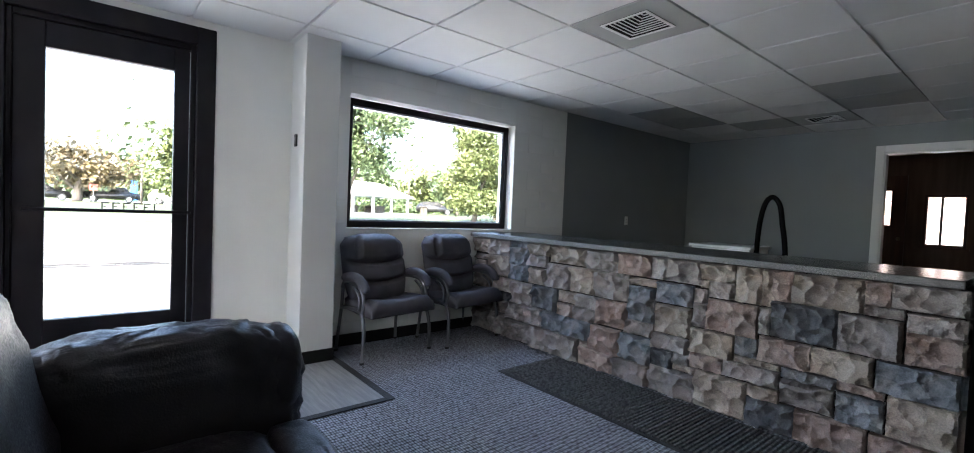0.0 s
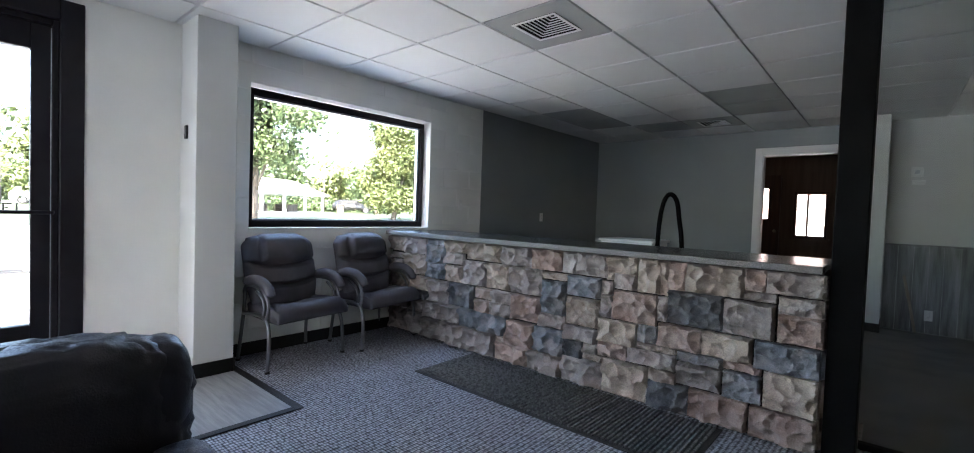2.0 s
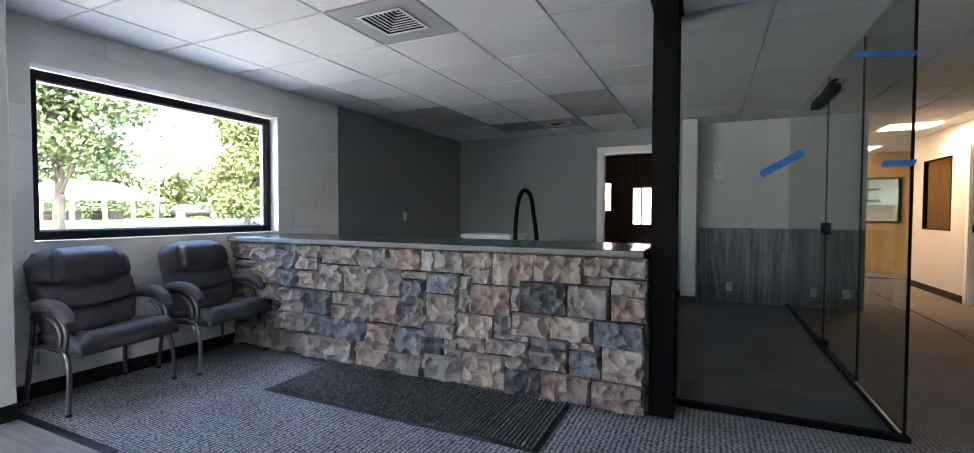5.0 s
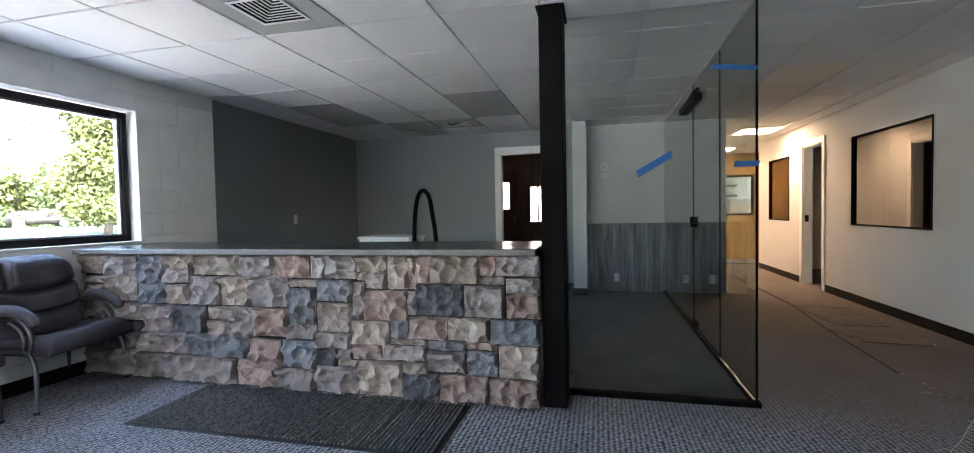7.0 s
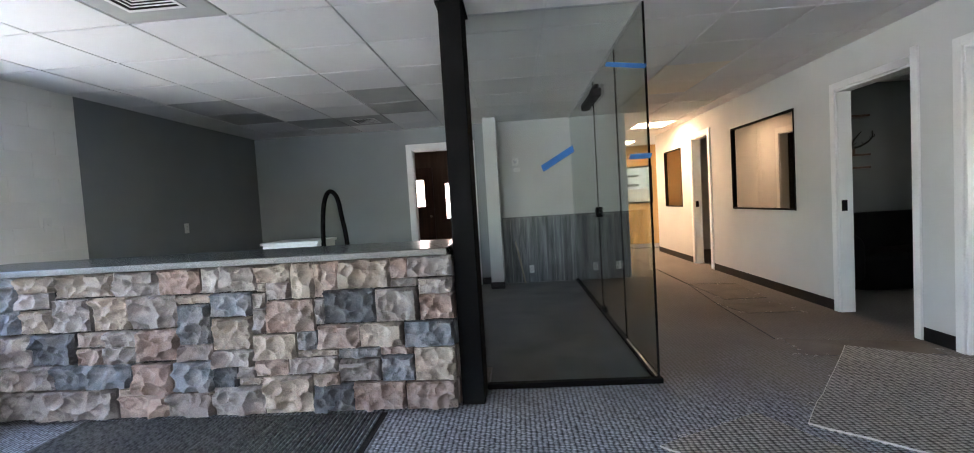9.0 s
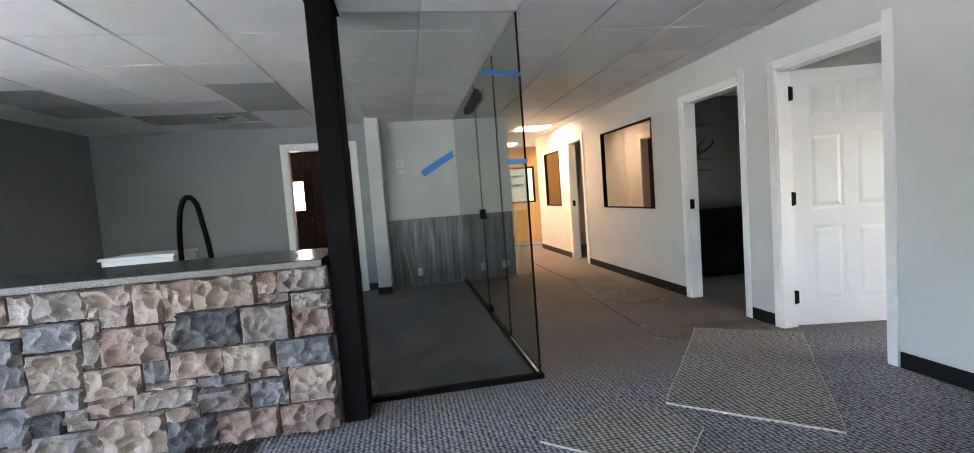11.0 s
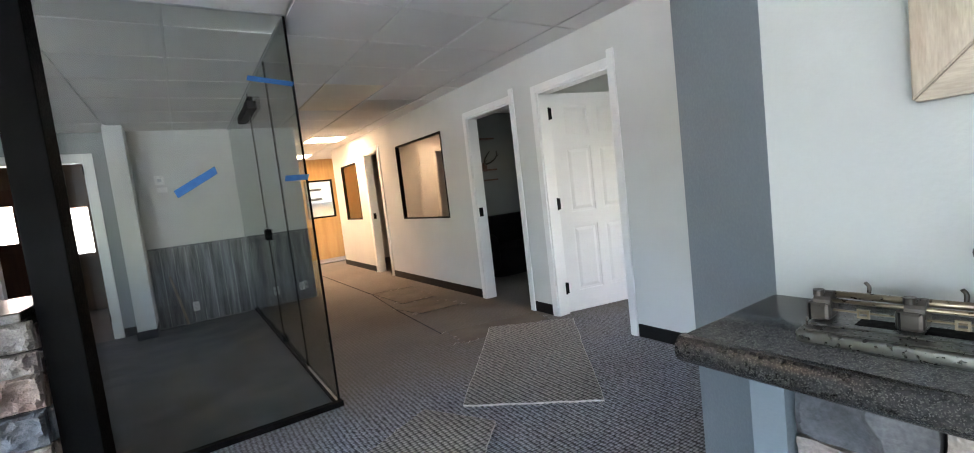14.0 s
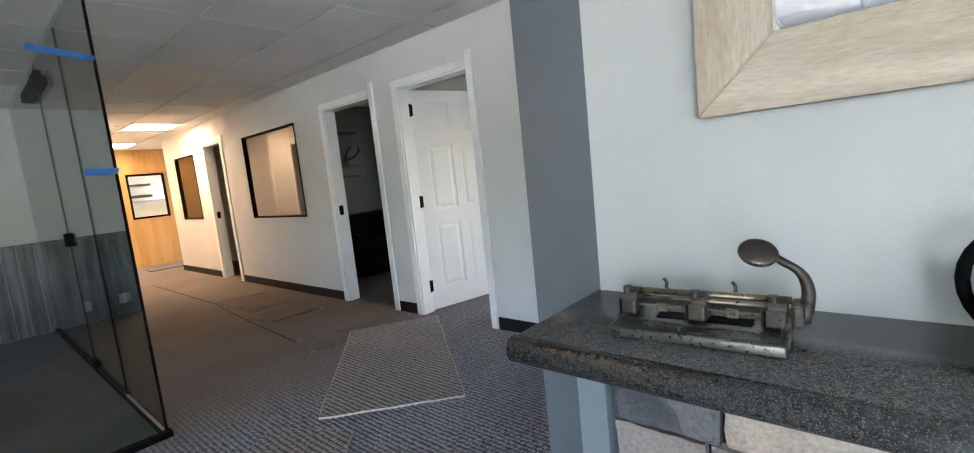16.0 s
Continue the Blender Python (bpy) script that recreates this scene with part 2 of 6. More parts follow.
def stone_material(name, c1, c2, stain):
    """Cast stone: two body colours, a stain of a third in broad patches, fine pitting."""
    m, n, l, p = nodes_of(name)
    info, place, shift = n.new("ShaderNodeObjectInfo"), n.new("ShaderNodeTexCoord"), n.new("ShaderNodeVectorMath")
    shift.operation = "ADD"
    spread = n.new("ShaderNodeVectorMath")
    spread.operation = "SCALE"
    spread.inputs[0].default_value = (31.0, 17.0, 23.0)
    l.new(info.outputs["Random"], spread.inputs["Scale"])
    l.new(place.outputs["Object"], shift.inputs[0])
    l.new(spread.outputs[0], shift.inputs[1])
    big, patch, small = add(n, "TexNoise", Scale=9.0, Detail=4.0), add(n, "TexNoise", Scale=4.5, Detail=3.0), add(n, "TexNoise", Scale=150.0, Detail=4.0)
    for tex in (big, patch, small):
        l.new(shift.outputs[0], tex.inputs["Vector"])
    col = mixed(n, l, ramp(n, l, big.outputs["Fac"], 0.38, 0.62), rgb(c1), rgb(c2))
    col = mixed(n, l, ramp(n, l, patch.outputs["Fac"], 0.48, 0.72), col, rgb(stain))
    col = mixed(n, l, 0.45, col, small.outputs["Fac"], "OVERLAY")
    hue = n.new("ShaderNodeHueSaturation")
    value = ramp(n, l, info.outputs["Random"], 0.0, 1.0)
    value.node.inputs[3].default_value, value.node.inputs[4].default_value = 0.82, 1.14
    l.new(value, hue.inputs["Value"])
    l.new(col, hue.inputs["Color"])
    l.new(hue.outputs[0], p.inputs["Base Color"])
    p.inputs["Roughness"].default_value = 0.88
    p.inputs["Specular IOR Level"].default_value = 0.25
    b = add(n, "Bump", Strength=0.6, Distance=0.004)
    l.new(small.outputs["Fac"], b.inputs["Height"])
    l.new(b.outputs[0], p.inputs["Normal"])
    return m


STONE = {
    "t": stone_material("tan_stone", (0.31, 0.26, 0.218), (0.39, 0.34, 0.292), (0.31, 0.23, 0.195)),
    "g": stone_material("grey_stone", (0.245, 0.222, 0.21), (0.335, 0.305, 0.288), (0.26, 0.203, 0.183)),
    "p": stone_material("rose_brown_stone", (0.28, 0.20, 0.173), (0.36, 0.28, 0.245), (0.30, 0.248, 0.217)),
    "b": stone_material("blue_grey_stone", (0.145, 0.16, 0.182), (0.25, 0.263, 0.28), (0.21, 0.195, 0.19)),
    "d": stone_material("dark_slate_stone", (0.075, 0.08, 0.09), (0.15, 0.155, 0.165), (0.11, 0.105, 0.105)),
}

# ---- mesh helpers ----
ORIGIN = {}


def thing(name, base, label, category, group="", kind=""):
    """An empty at the thing's base; its parts are given in world places."""
    ob = new(name)
    ob.empty_display_size = 0.1
    ob.location = base
    ORIGIN[ob] = Vector(base)
    return tagged(ob, label, category, group, kind)


def part(name, bm, material, parent=None, label="", smooth=False):
    """Links a bmesh as one mesh object, under a thing or a part if one is given."""
    me = bpy.data.meshes.new(name)
    if parent is not None:
        bmesh.ops.translate(bm, vec=-ORIGIN[parent], verts=bm.verts)
    bmesh.ops.recalc_face_normals(bm, faces=bm.faces)
    bm.to_mesh(me)
    bm.free()
    for m in material if isinstance(material, (list, tuple)) else [material]:
        me.materials.append(m)
    if smooth:
        me.polygons.foreach_set("use_smooth", [True] * len(me.polygons))
    ob = new(name, me)
    if parent is not None:
        ob.parent = parent
        ORIGIN[ob] = ORIGIN[parent]
    return tagged(ob, label)


def box(lo, hi, bev=0.0, seg=1, bm=None, turn=None):
    bm = bm or bmesh.new()
    got = bmesh.ops.create_cube(bm, size=1.0)["verts"]
    for v in got:
        v.co = Vector([lo[i] + (v.co[i] + 0.5) * (hi[i] - lo[i]) for i in range(3)])
    if turn is not None:
        bmesh.ops.transform(bm, matrix=turn, verts=got)
    if bev:
        bmesh.ops.bevel(bm, geom=list({e for v in got for e in v.link_edges}), offset=bev, segments=seg, affect="EDGES", profile=0.5)
    return bm


def tube(points, radius, sides=10, bm=None, flat=1.0):
    """A swept round bar through the points; radius may be one number or one per point."""
    bm = bm or bmesh.new()
    pts = [Vector(p) for p in points]
    rad = radius if isinstance(radius, (list, tuple)) else [radius] * len(pts)
    up, rings = None, []
    for i, p in enumerate(pts):
        d = (pts[min(i + 1, len(pts) - 1)] - pts[max(i - 1, 0)]).normalized()
        if up is None:
            up = d.orthogonal().normalized()
        up = (up - d * up.dot(d)).normalized()
        side = d.cross(up)
        rings.append([bm.verts.new(p + (up * math.cos(a) + side * math.sin(a) * flat) * rad[i]) for a in (2 * math.pi * k / sides for k in range(sides))])
    for a, b in zip(rings, rings[1:]):
        for k in range(sides):
            bm.faces.new((a[k], a[(k + 1) % sides], b[(k + 1) % sides], b[k]))
    bm.faces.new(rings[0])
    bm.faces.new(rings[-1][::-1])
    return bm


def bow(points, steps=8):
    """A smooth curve through the points (Catmull-Rom)."""
    p = [Vector(q) for q in points]
    p = [p[0] * 2 - p[1]] + p + [p[-1] * 2 - p[-2]]
    out = []
    for i in range(1, len(p) - 2):
        for s in range(steps):
            t = s / steps
            a, b, c, d = p[i - 1], p[i], p[i + 1], p[i + 2]
            out.append(0.5 * (2 * b + (c - a) * t + (2 * a - 5 * b + 4 * c - d) * t * t + (3 * b - a - 3 * c + d) * t ** 3))
    return out + [p[-2]]


def cushion(centre, half, e1=0.35, e2=0.35, nu=28, nv=16, turn=None, bm=None, wrinkle=0.0, seed=0, fold=0.0):
    """A rounded box (superellipsoid), with optional wrinkles and drawn folds."""
    bm = bm or bmesh.new()
    po = lambda v, e: math.copysign(abs(v) ** e, v)
    rows = []
    turn = turn or Matrix()
    for j in range(nv + 1):
        b = -math.pi / 2 + math.pi * j / nv
        row = []
        for i in range(nu):
            a = 2 * math.pi * i / nu
            q = Vector((half[0] * po(math.cos(b), e1) * po(math.cos(a), e2), half[1] * po(math.cos(b), e1) * po(math.sin(a), e2), half[2] * po(math.sin(b), e1)))
            if wrinkle:
                w = noise.fractal(Vector((q.x * 9 + seed, q.y * 9, q.z * 9)), 1.0, 2.0, 3)
                q *= 1 + wrinkle * w
            if fold:
                k = noise.fractal(Vector((q.y * 7 + q.z * 5 + seed, q.x * 2.5, q.z * 3 - q.y * 2)), 0.8, 2.0, 3)
                q *= 1 - fold * math.exp(-(k / 0.10) ** 2)
            row.append(q)
        rows.append(row)
    vs = []
    for j, row in enumerate(rows):
        if j in (0, nv):
            vs.append([bm.verts.new(Vector(centre) + turn.to_3x3() @ row[0])] * nu)
        else:
            vs.append([bm.verts.new(Vector(centre) + turn.to_3x3() @ q) for q in row])
    for j in range(nv):
        for i in range(nu):
            f = []
            for v in (vs[j][i], vs[j][(i + 1) % nu], vs[j + 1][(i + 1) % nu], vs[j + 1][i]):
                if v not in f:
                    f.append(v)
            if len(f) > 2:
                bm.faces.new(f)
    return bm


def disc(centre, axis, radius, depth, sides=20, bm=None):
    bm = bm or bmesh.new()
    c, d = Vector(centre), Vector(axis).normalized()
    return tube([c - d * depth / 2, c + d * depth / 2], radius, sides, bm)


def pierced(axis, t0, t1, u0, u1, z0, z1, holes=()):
    """A wall between t0 and t1 along the axis, running u0 to u1, with holes (ua, ub, za, zb) through it."""
    bm = bmesh.new()
    us = sorted({u0, u1, *[v for h in holes for v in h[:2]]})
    zs = sorted({z0, z1, *[v for h in holes for v in h[2:]]})
    solid = lambda i, j: 0 <= i < len(us) - 1 and 0 <= j < len(zs) - 1 and not any(h[0] <= (us[i] + us[i + 1]) / 2 <= h[1] and h[2] <= (zs[j] + zs[j + 1]) / 2 <= h[3] for h in holes)
    cache = {}

    def at(u, z, t):
        if (u, z, t) not in cache:
            cache[u, z, t] = bm.verts.new((t, u, z) if axis == "x" else (u, t, z))
        return cache[u, z, t]

    for i in range(len(us) - 1):
        for j in range(len(zs) - 1):
            if not solid(i, j):
                continue
            a, b, c, d = us[i], us[i + 1], zs[j], zs[j + 1]
            for t in (t0, t1):
                bm.faces.new((at(a, c, t), at(b, c, t), at(b, d, t), at(a, d, t)))
            for ni, nj, e in ((i - 1, j, ((a, c), (a, d))), (i + 1, j, ((b, c), (b, d))), (i, j - 1, ((a, c), (b, c))), (i, j + 1, ((a, d), (b, d)))):
                if not solid(ni, nj):
                    (p, q), (r, s) = e
                    bm.faces.new((at(p, q, t0), at(r, s, t0), at(r, s, t1), at(p, q, t1)))
    return bm


def structure(name, bm, material, label, category):
    return tagged(part(name, bm, material), label, category, kind="structure")

# ---- structure ----
CEIL = 2.37
XW, XH, YB = -3.09, 3.72, 7.50
XM = 1.893   # fireplace breast

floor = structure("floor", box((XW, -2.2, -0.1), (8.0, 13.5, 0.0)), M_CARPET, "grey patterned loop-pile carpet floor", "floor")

structure("floor_office", box((-0.78, 3.965, 0.0), (0.56, 7.46, 0.004), bm=box((0.56, 3.60, 0.0), (1.606, 7.46, 0.004))), surface("dark_office_carpet", (0.085, 0.09, 0.088), (0.115, 0.12, 0.117), 3.0, 0.95, 260, 0.5, grit=0.3, spec=0.1), "plain dark carpet in the glass office and behind the counter", "floor")

# window wall with the entrance and the large window; rear stretch: the back wall's grey, shade painted in
wall_window = structure("wall_window", pierced("x", XW - 0.20, XW, -2.2, 4.604, -0.1, 2.7, [(-2.08, -0.36, 0.34, 2.22), (-0.12, 0.98, -0.1, 2.32), (1.95, 3.78, 0.975, 2.09)]), M_BLOCK, "white painted concrete block wall with entrance and window", "wall")
structure("wall_side_dark", pierced("x", XW - 0.20, XW + 0.004, 4.604, YB + 0.12, -0.1, 2.7), M_GREY_SHADED, "grey painted side wall behind the counter, shade in its colour", "wall")
structure("wall_back", pierced("y", YB, YB + 0.12, XW, 0.40, -0.1, 2.7, [(-0.70, 0.16, -0.1, 2.055)]), M_GREY_LIT, "grey painted back wall with a cased doorway, coloured as lit", "wall")
structure("wall_wainscot", pierced("y", YB - 0.02, YB + 0.12, 0.40, 2.42, -0.1, 2.7), M_WHITE, "pale painted wall above grey board wainscot", "wall")
structure("wall_stub", box((0.40, 7.06, -0.1), (0.575, YB - 0.02, 2.7)), M_WHITE, "white partition end beside the doorway", "wall")
structure("wall_hall_left", pierced("x", 2.30, 2.42, YB + 0.12, 13.5, -0.1, 2.7, [(7.72, 8.42, -0.1, 2.04)]), M_WHITE, "white corridor wall with a doorway", "wall")
structure("wall_hall", pierced("x", XH, XH + 0.12, 1.40, 10.45, -0.1, 2.7, [(3.02, 3.855, -0.1, 2.02), (4.24, 5.06, -0.1, 2.02), (5.69, 7.11, 0.925, 1.99), (7.85, 8.49, -0.1, 2.04), (9.0, 9.92, 0.93, 1.97)]), M_WHITE, "white office wall with doorways and windows", "wall")
structure("wall_hall_return", box((XH + 0.12, 10.33, -0.1), (8.0, 10.45, 2.7)), M_WHITE, "white wall turning away at the corridor end", "wall")
structure("wall_yellow", pierced("y", 12.1, 12.2, 2.42, 8.0, -0.1, 2.7, [(3.45, 4.10, 0.98, 1.88)]), M_PLY, "yellow plywood wall at the corridor end", "wall")
structure("wall_behind", pierced("y", -2.32, -2.2, XW, XM, -0.1, 2.7, [(-1.0, -0.5, 0.55, 2.05)]), M_WHITE, "plain white wall with a narrow window", "wall")
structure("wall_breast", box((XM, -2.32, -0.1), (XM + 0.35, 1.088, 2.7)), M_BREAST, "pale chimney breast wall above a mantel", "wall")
bm = bmesh.new()
plan = [(XM, 1.088), (2.098, 1.40), (XH, 1.40), (XH, 1.28), (XM + 0.35, 1.088)]
low, high = [bm.verts.new((x, y, -0.1)) for x, y in plan], [bm.verts.new((x, y, 2.7)) for x, y in plan]
for i in range(len(plan)):
    bm.faces.new((low[i], low[(i + 1) % 5], high[(i + 1) % 5], high[i]))
bm.faces.new(high)
structure("wall_splay", bm, M_BLUEGREY, "blue-grey painted splayed wall beside the mantel", "wall")

# rooms behind the office wall; unseen openings are added to light the first two
structure("wall_office_far", pierced("x", 6.4, 6.5, 1.28, 10.33, -0.1, 2.7, [(1.5, 2.2, 0.9, 1.9), (4.2, 4.6, 1.35, 1.9)]), M_CHARCOAL, "plain office wall with two openings added for light", "wall")
for name, lo, hi, m in (
    ("wall_office_partition_1", (XH + 0.12, 4.05, -0.1), (6.4, 4.12, 2.7), M_WHITE),
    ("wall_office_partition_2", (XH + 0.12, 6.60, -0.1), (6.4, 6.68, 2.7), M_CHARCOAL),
    ("wall_office_partition_3", (XH + 0.12, 7.45, -0.1), (6.4, 7.52, 2.7), M_WHITE),
    ("wall_office_end", (XH, 1.28, -0.1), (6.4, 1.40, 2.7), M_WHITE),
):
    structure(name, box(lo, hi), m, "plain office partition wall", "wall")

# back room beyond the cased doorway
structure("wall_backroom_far", pierced("y", 10.5, 10.62, -3.2, 2.30, -0.1, 2.7, [(-0.72, -0.22, 0.90, 1.72)]), M_PANEL, "dark brown panelled wall with a small window", "wall")
structure("wall_backroom_left", box((-3.3, YB + 0.12, -0.1), (-3.2, 10.62, 2.7)), M_PANEL, "dark brown panelled wall", "wall")
structure("wall_backroom_right", box((1.0, YB + 0.12, -0.1), (1.1, 10.5, 2.7)), M_PANEL, "dark brown panelled wall", "wall")
structure("floor_backroom", box((-3.3, 10.5, -0.12), (2.42, 10.62, -0.002)), M_CARPET, "carpet edge under the far wall", "floor")


def ceiling():
    """Tiles whose faces drop a little below a recessed grid of bars, all one mesh."""
    bm = bmesh.new()
    x_lines = [-0.185 + 0.6105 * k for k in range(-5, 14)]
    y_lines = [3.285 + 0.6125 * k for k in range(-9, 17)]
    x_lines = [XW] + [x for x in x_lines if x > XW + 0.05]
    dark = {(-0.49, 5.43), (-0.49, 6.04), (-2.32, 5.43), (-2.32, 6.04), (-1.10, 6.65), (-1.71, 6.65), (-1.10, 2.98)}
    # the two tiles that carry the painted lamp glow
    peach_lit = {(2.56, 5.43), (2.56, 6.04)}
    near = lambda s, x, y: any(abs(a - x) < 0.2 and abs(b - y) < 0.2 for a, b in s)
    for x0, x1 in zip(x_lines, x_lines[1:]):
        for y0, y1 in zip(y_lines, y_lines[1:]):
            cx, cy = (x0 + x1) / 2, (y0 + y1) / 2
            f = len(bm.faces)
            sag = random.uniform(0, 0.0025)
            box((x0 + 0.009, y0 + 0.009, CEIL - sag), (x1 - 0.009, y1 - 0.009, CEIL + 0.03), bm=bm)
            bm.faces.ensure_lookup_table()
            for face in bm.faces[f:]:
                face.material_index = 1 if near(dark, cx, cy) else 3 if near(peach_lit, cx, cy) else 0
    f = len(bm.faces)
    for x in x_lines[1:]:
        box((x - 0.012, y_lines[0], CEIL + 0.017), (x + 0.012, y_lines[-1], CEIL + 0.04), bm=bm)
    for y in y_lines:
        box((XW, y - 0.010, CEIL + 0.019), (8.2, y + 0.010, CEIL + 0.038), bm=bm)
    box((XW, y_lines[0], CEIL + 0.042), (8.2, y_lines[-1], CEIL + 0.06), bm=bm)
    bm.faces.ensure_lookup_table()
    for face in bm.faces[f:]:
        face.material_index = 2
    structure("ceiling", bm, [M_TILE, M_TILE_DARK, M_TBAR, M_TILE_PEACH_LIT], "suspended ceiling of white tiles with a few darker ones", "ceiling")
    structure("roof", box((-3.5, -2.5, 2.7), (8.2, 13.6, 2.85)), M_TILE_DARK, "plain roof slab", "roof")


ceiling()

column = structure("wall_column", box((XW, 1.49, -0.1), (-2.78, 1.74, 2.7), 0.004), M_WHITE, "white boxed column between entrance and window", "column")


def baseboards():
    run = 0.10
    for lo, hi in (
        ((XW, 0.985, 0), (XW + 0.008, 1.455, run)), ((XW, 1.745, 0), (XW + 0.008, 3.30, run)),
        ((XW, 1.48, 0), (-2.772, 1.489, run)), ((-2.779, 1.489, 0), (-2.771, 1.741, run)), ((XW, 1.741, 0), (-2.772, 1.749, run)),
        ((XH - 0.008, 1.40, 0), (XH, 2.955, run)), ((XH - 0.008, 3.92, 0), (XH, 4.175, run)), ((XH - 0.008, 5.125, 0), (XH, 7.765, run)), ((XH - 0.008, 8.575, 0), (XH, 10.45, run)),
        ((0.245, YB - 0.008, 0), (0.40, YB, run)), ((0.392, 7.052, 0), (0.583, 7.06, run)), ((0.575, 7.06, 0), (0.583, YB - 0.03, run)), ((0.392, 7.06, 0), (0.40, YB, run)),
        ((XW + 0.004, YB - 0.008, 0), (-0.785, YB, run)),
    ):
        structure("baseboard", box(lo, hi, 0.002), M_BASE, "black vinyl cove baseboard", "baseboard")


baseboards()


def casing(name, axis, t, a, b, top, side=1, wide=0.08, horn=0.0, label="white moulded door casing"):
    """Two uprights and a head round an opening from a to b."""
    lo, hi = (t - 0.018, t) if side < 0 else (t, t + 0.018)
    put = (lambda u0, u1, z0, z1: ((lo, u0, z0), (hi, u1, z1))) if axis == "x" else (lambda u0, u1, z0, z1: ((u0, lo, z0), (u1, hi, z1)))
    frame_ob = tagged(new(name), label, "door frame", kind="structure")
    ORIGIN[frame_ob] = Vector((0, 0, 0))
    for nm, r in (("jamb", (a - wide, a + 0.004, 0, top + wide + horn)), ("jamb", (b - 0.004, b + wide, 0, top + wide)), ("head", (a + 0.004, b - 0.004, top - 0.004, top + wide))):
        part(nm, box(*put(*r), 0.005, 2), M_CASING, frame_ob)
    # lining through the wall
    d0, d1 = (t, t + 0.12) if side < 0 else (t - 0.12, t)
    put2 = (lambda u0, u1, z0, z1: ((d0, u0, z0), (d1, u1, z1))) if axis == "x" else (lambda u0, u1, z0, z1: ((u0, d0, z0), (u1, d1, z1)))
    for r in ((a - 0.001, a + 0.018, 0, top), (b - 0.018, b + 0.001, 0, top), (a + 0.018, b - 0.018, top - 0.018, top + 0.001)):
        part("lining", box(*put2(*r)), M_CASING, frame_ob)
    return frame_ob


casing("door_frame_1", "x", XH, 3.02, 3.855, 2.02, -1, 0.06, 0.055)
casing("door_frame_2", "x", XH, 4.24, 5.06, 2.02, -1, 0.06, 0.055)
casing("door_frame_3", "x", XH, 7.85, 8.49, 2.04, -1)
casing("door_frame_4", "y", YB, -0.70, 0.16, 2.055, -1)
casing("door_frame_5", "x", 2.42, 7.72, 8.42, 2.04, 1)
for y, z in ((0, 1.95), (0, 0.25)):
    structure("trim", box((0.137, YB - 0.03, z - 0.05), (0.146, YB + 0.01, z + 0.05), 0.002), M_BLACK, "black hinge on the white jamb", "hinge")
for y0 in (5.05, 8.48):
    structure("trim", box((XH + 0.02, y0 - 0.012, 0.93), (XH + 0.07, y0 - 0.005, 1.03), 0.002), M_BLACK, "black strike plate on the jamb", "strike plate")


def entrance():
    d = thing("door_1", (XW - 0.1, 0.43, 0), "dark bronze glazed entrance door, closed", "door", kind="structure")
    x0, x1 = XW - 0.14, XW + 0.012
    for nm, lo, hi in (
        ("jamb", (x0, -0.12, 0), (x1, -0.03, 2.32)), ("jamb", (x0, 0.875, 0), (x1, 0.985, 2.32)), ("head", (x0, -0.03, 2.20), (x1, 0.875, 2.32)),
        ("stop", (x0 + 0.02, 0.845, 0), (x1 - 0.04, 0.875, 2.20)), ("stop", (x0 + 0.02, -0.03, 0), (x1 - 0.04, -0.005, 2.20)), ("stop", (x0 + 0.02, -0.005, 2.165), (x1 - 0.04, 0.845, 2.20)),
        ("stile", (x0 + 0.03, -0.005, 0.02), (x1 - 0.055, 0.131, 2.165)), ("stile", (x0 + 0.03, 0.755, 0.02), (x1 - 0.055, 0.845, 2.165)),
        ("rail", (x0 + 0.03, 0.131, 2.015), (x1 - 0.055, 0.755, 2.165)), ("rail", (x0 + 0.03, 0.131, 0.02), (x1 - 0.055, 0.755, 0.418)),
    ):
        part(nm, box(lo, hi, 0.004), M_BRONZE, d)
    g = part("pane", box((x0 + 0.06, 0.131, 0.418), (x0 + 0.066, 0.755, 2.015)), M_GLASS, d)
    g.visible_shadow = False
    part("push_bar", tube([(x1 - 0.055, 0.04, 1.076), (x1 - 0.02, 0.04, 1.076), (x1 - 0.02, 0.85, 1.076), (x1 - 0.055, 0.85, 1.076)], 0.011), M_BRONZE, d, "dark push bar across the glass")
    part("weather_strip", box((x1 - 0.05, 0.8385, 0.02), (x1 - 0.044, 0.842, 2.15)), M_SILVER, d, "thin bright metal strip")
    part("threshold", box((x0, -0.03, 0.0), (x1, 0.875, 0.018), 0.004), M_SILVER, d)


entrance()


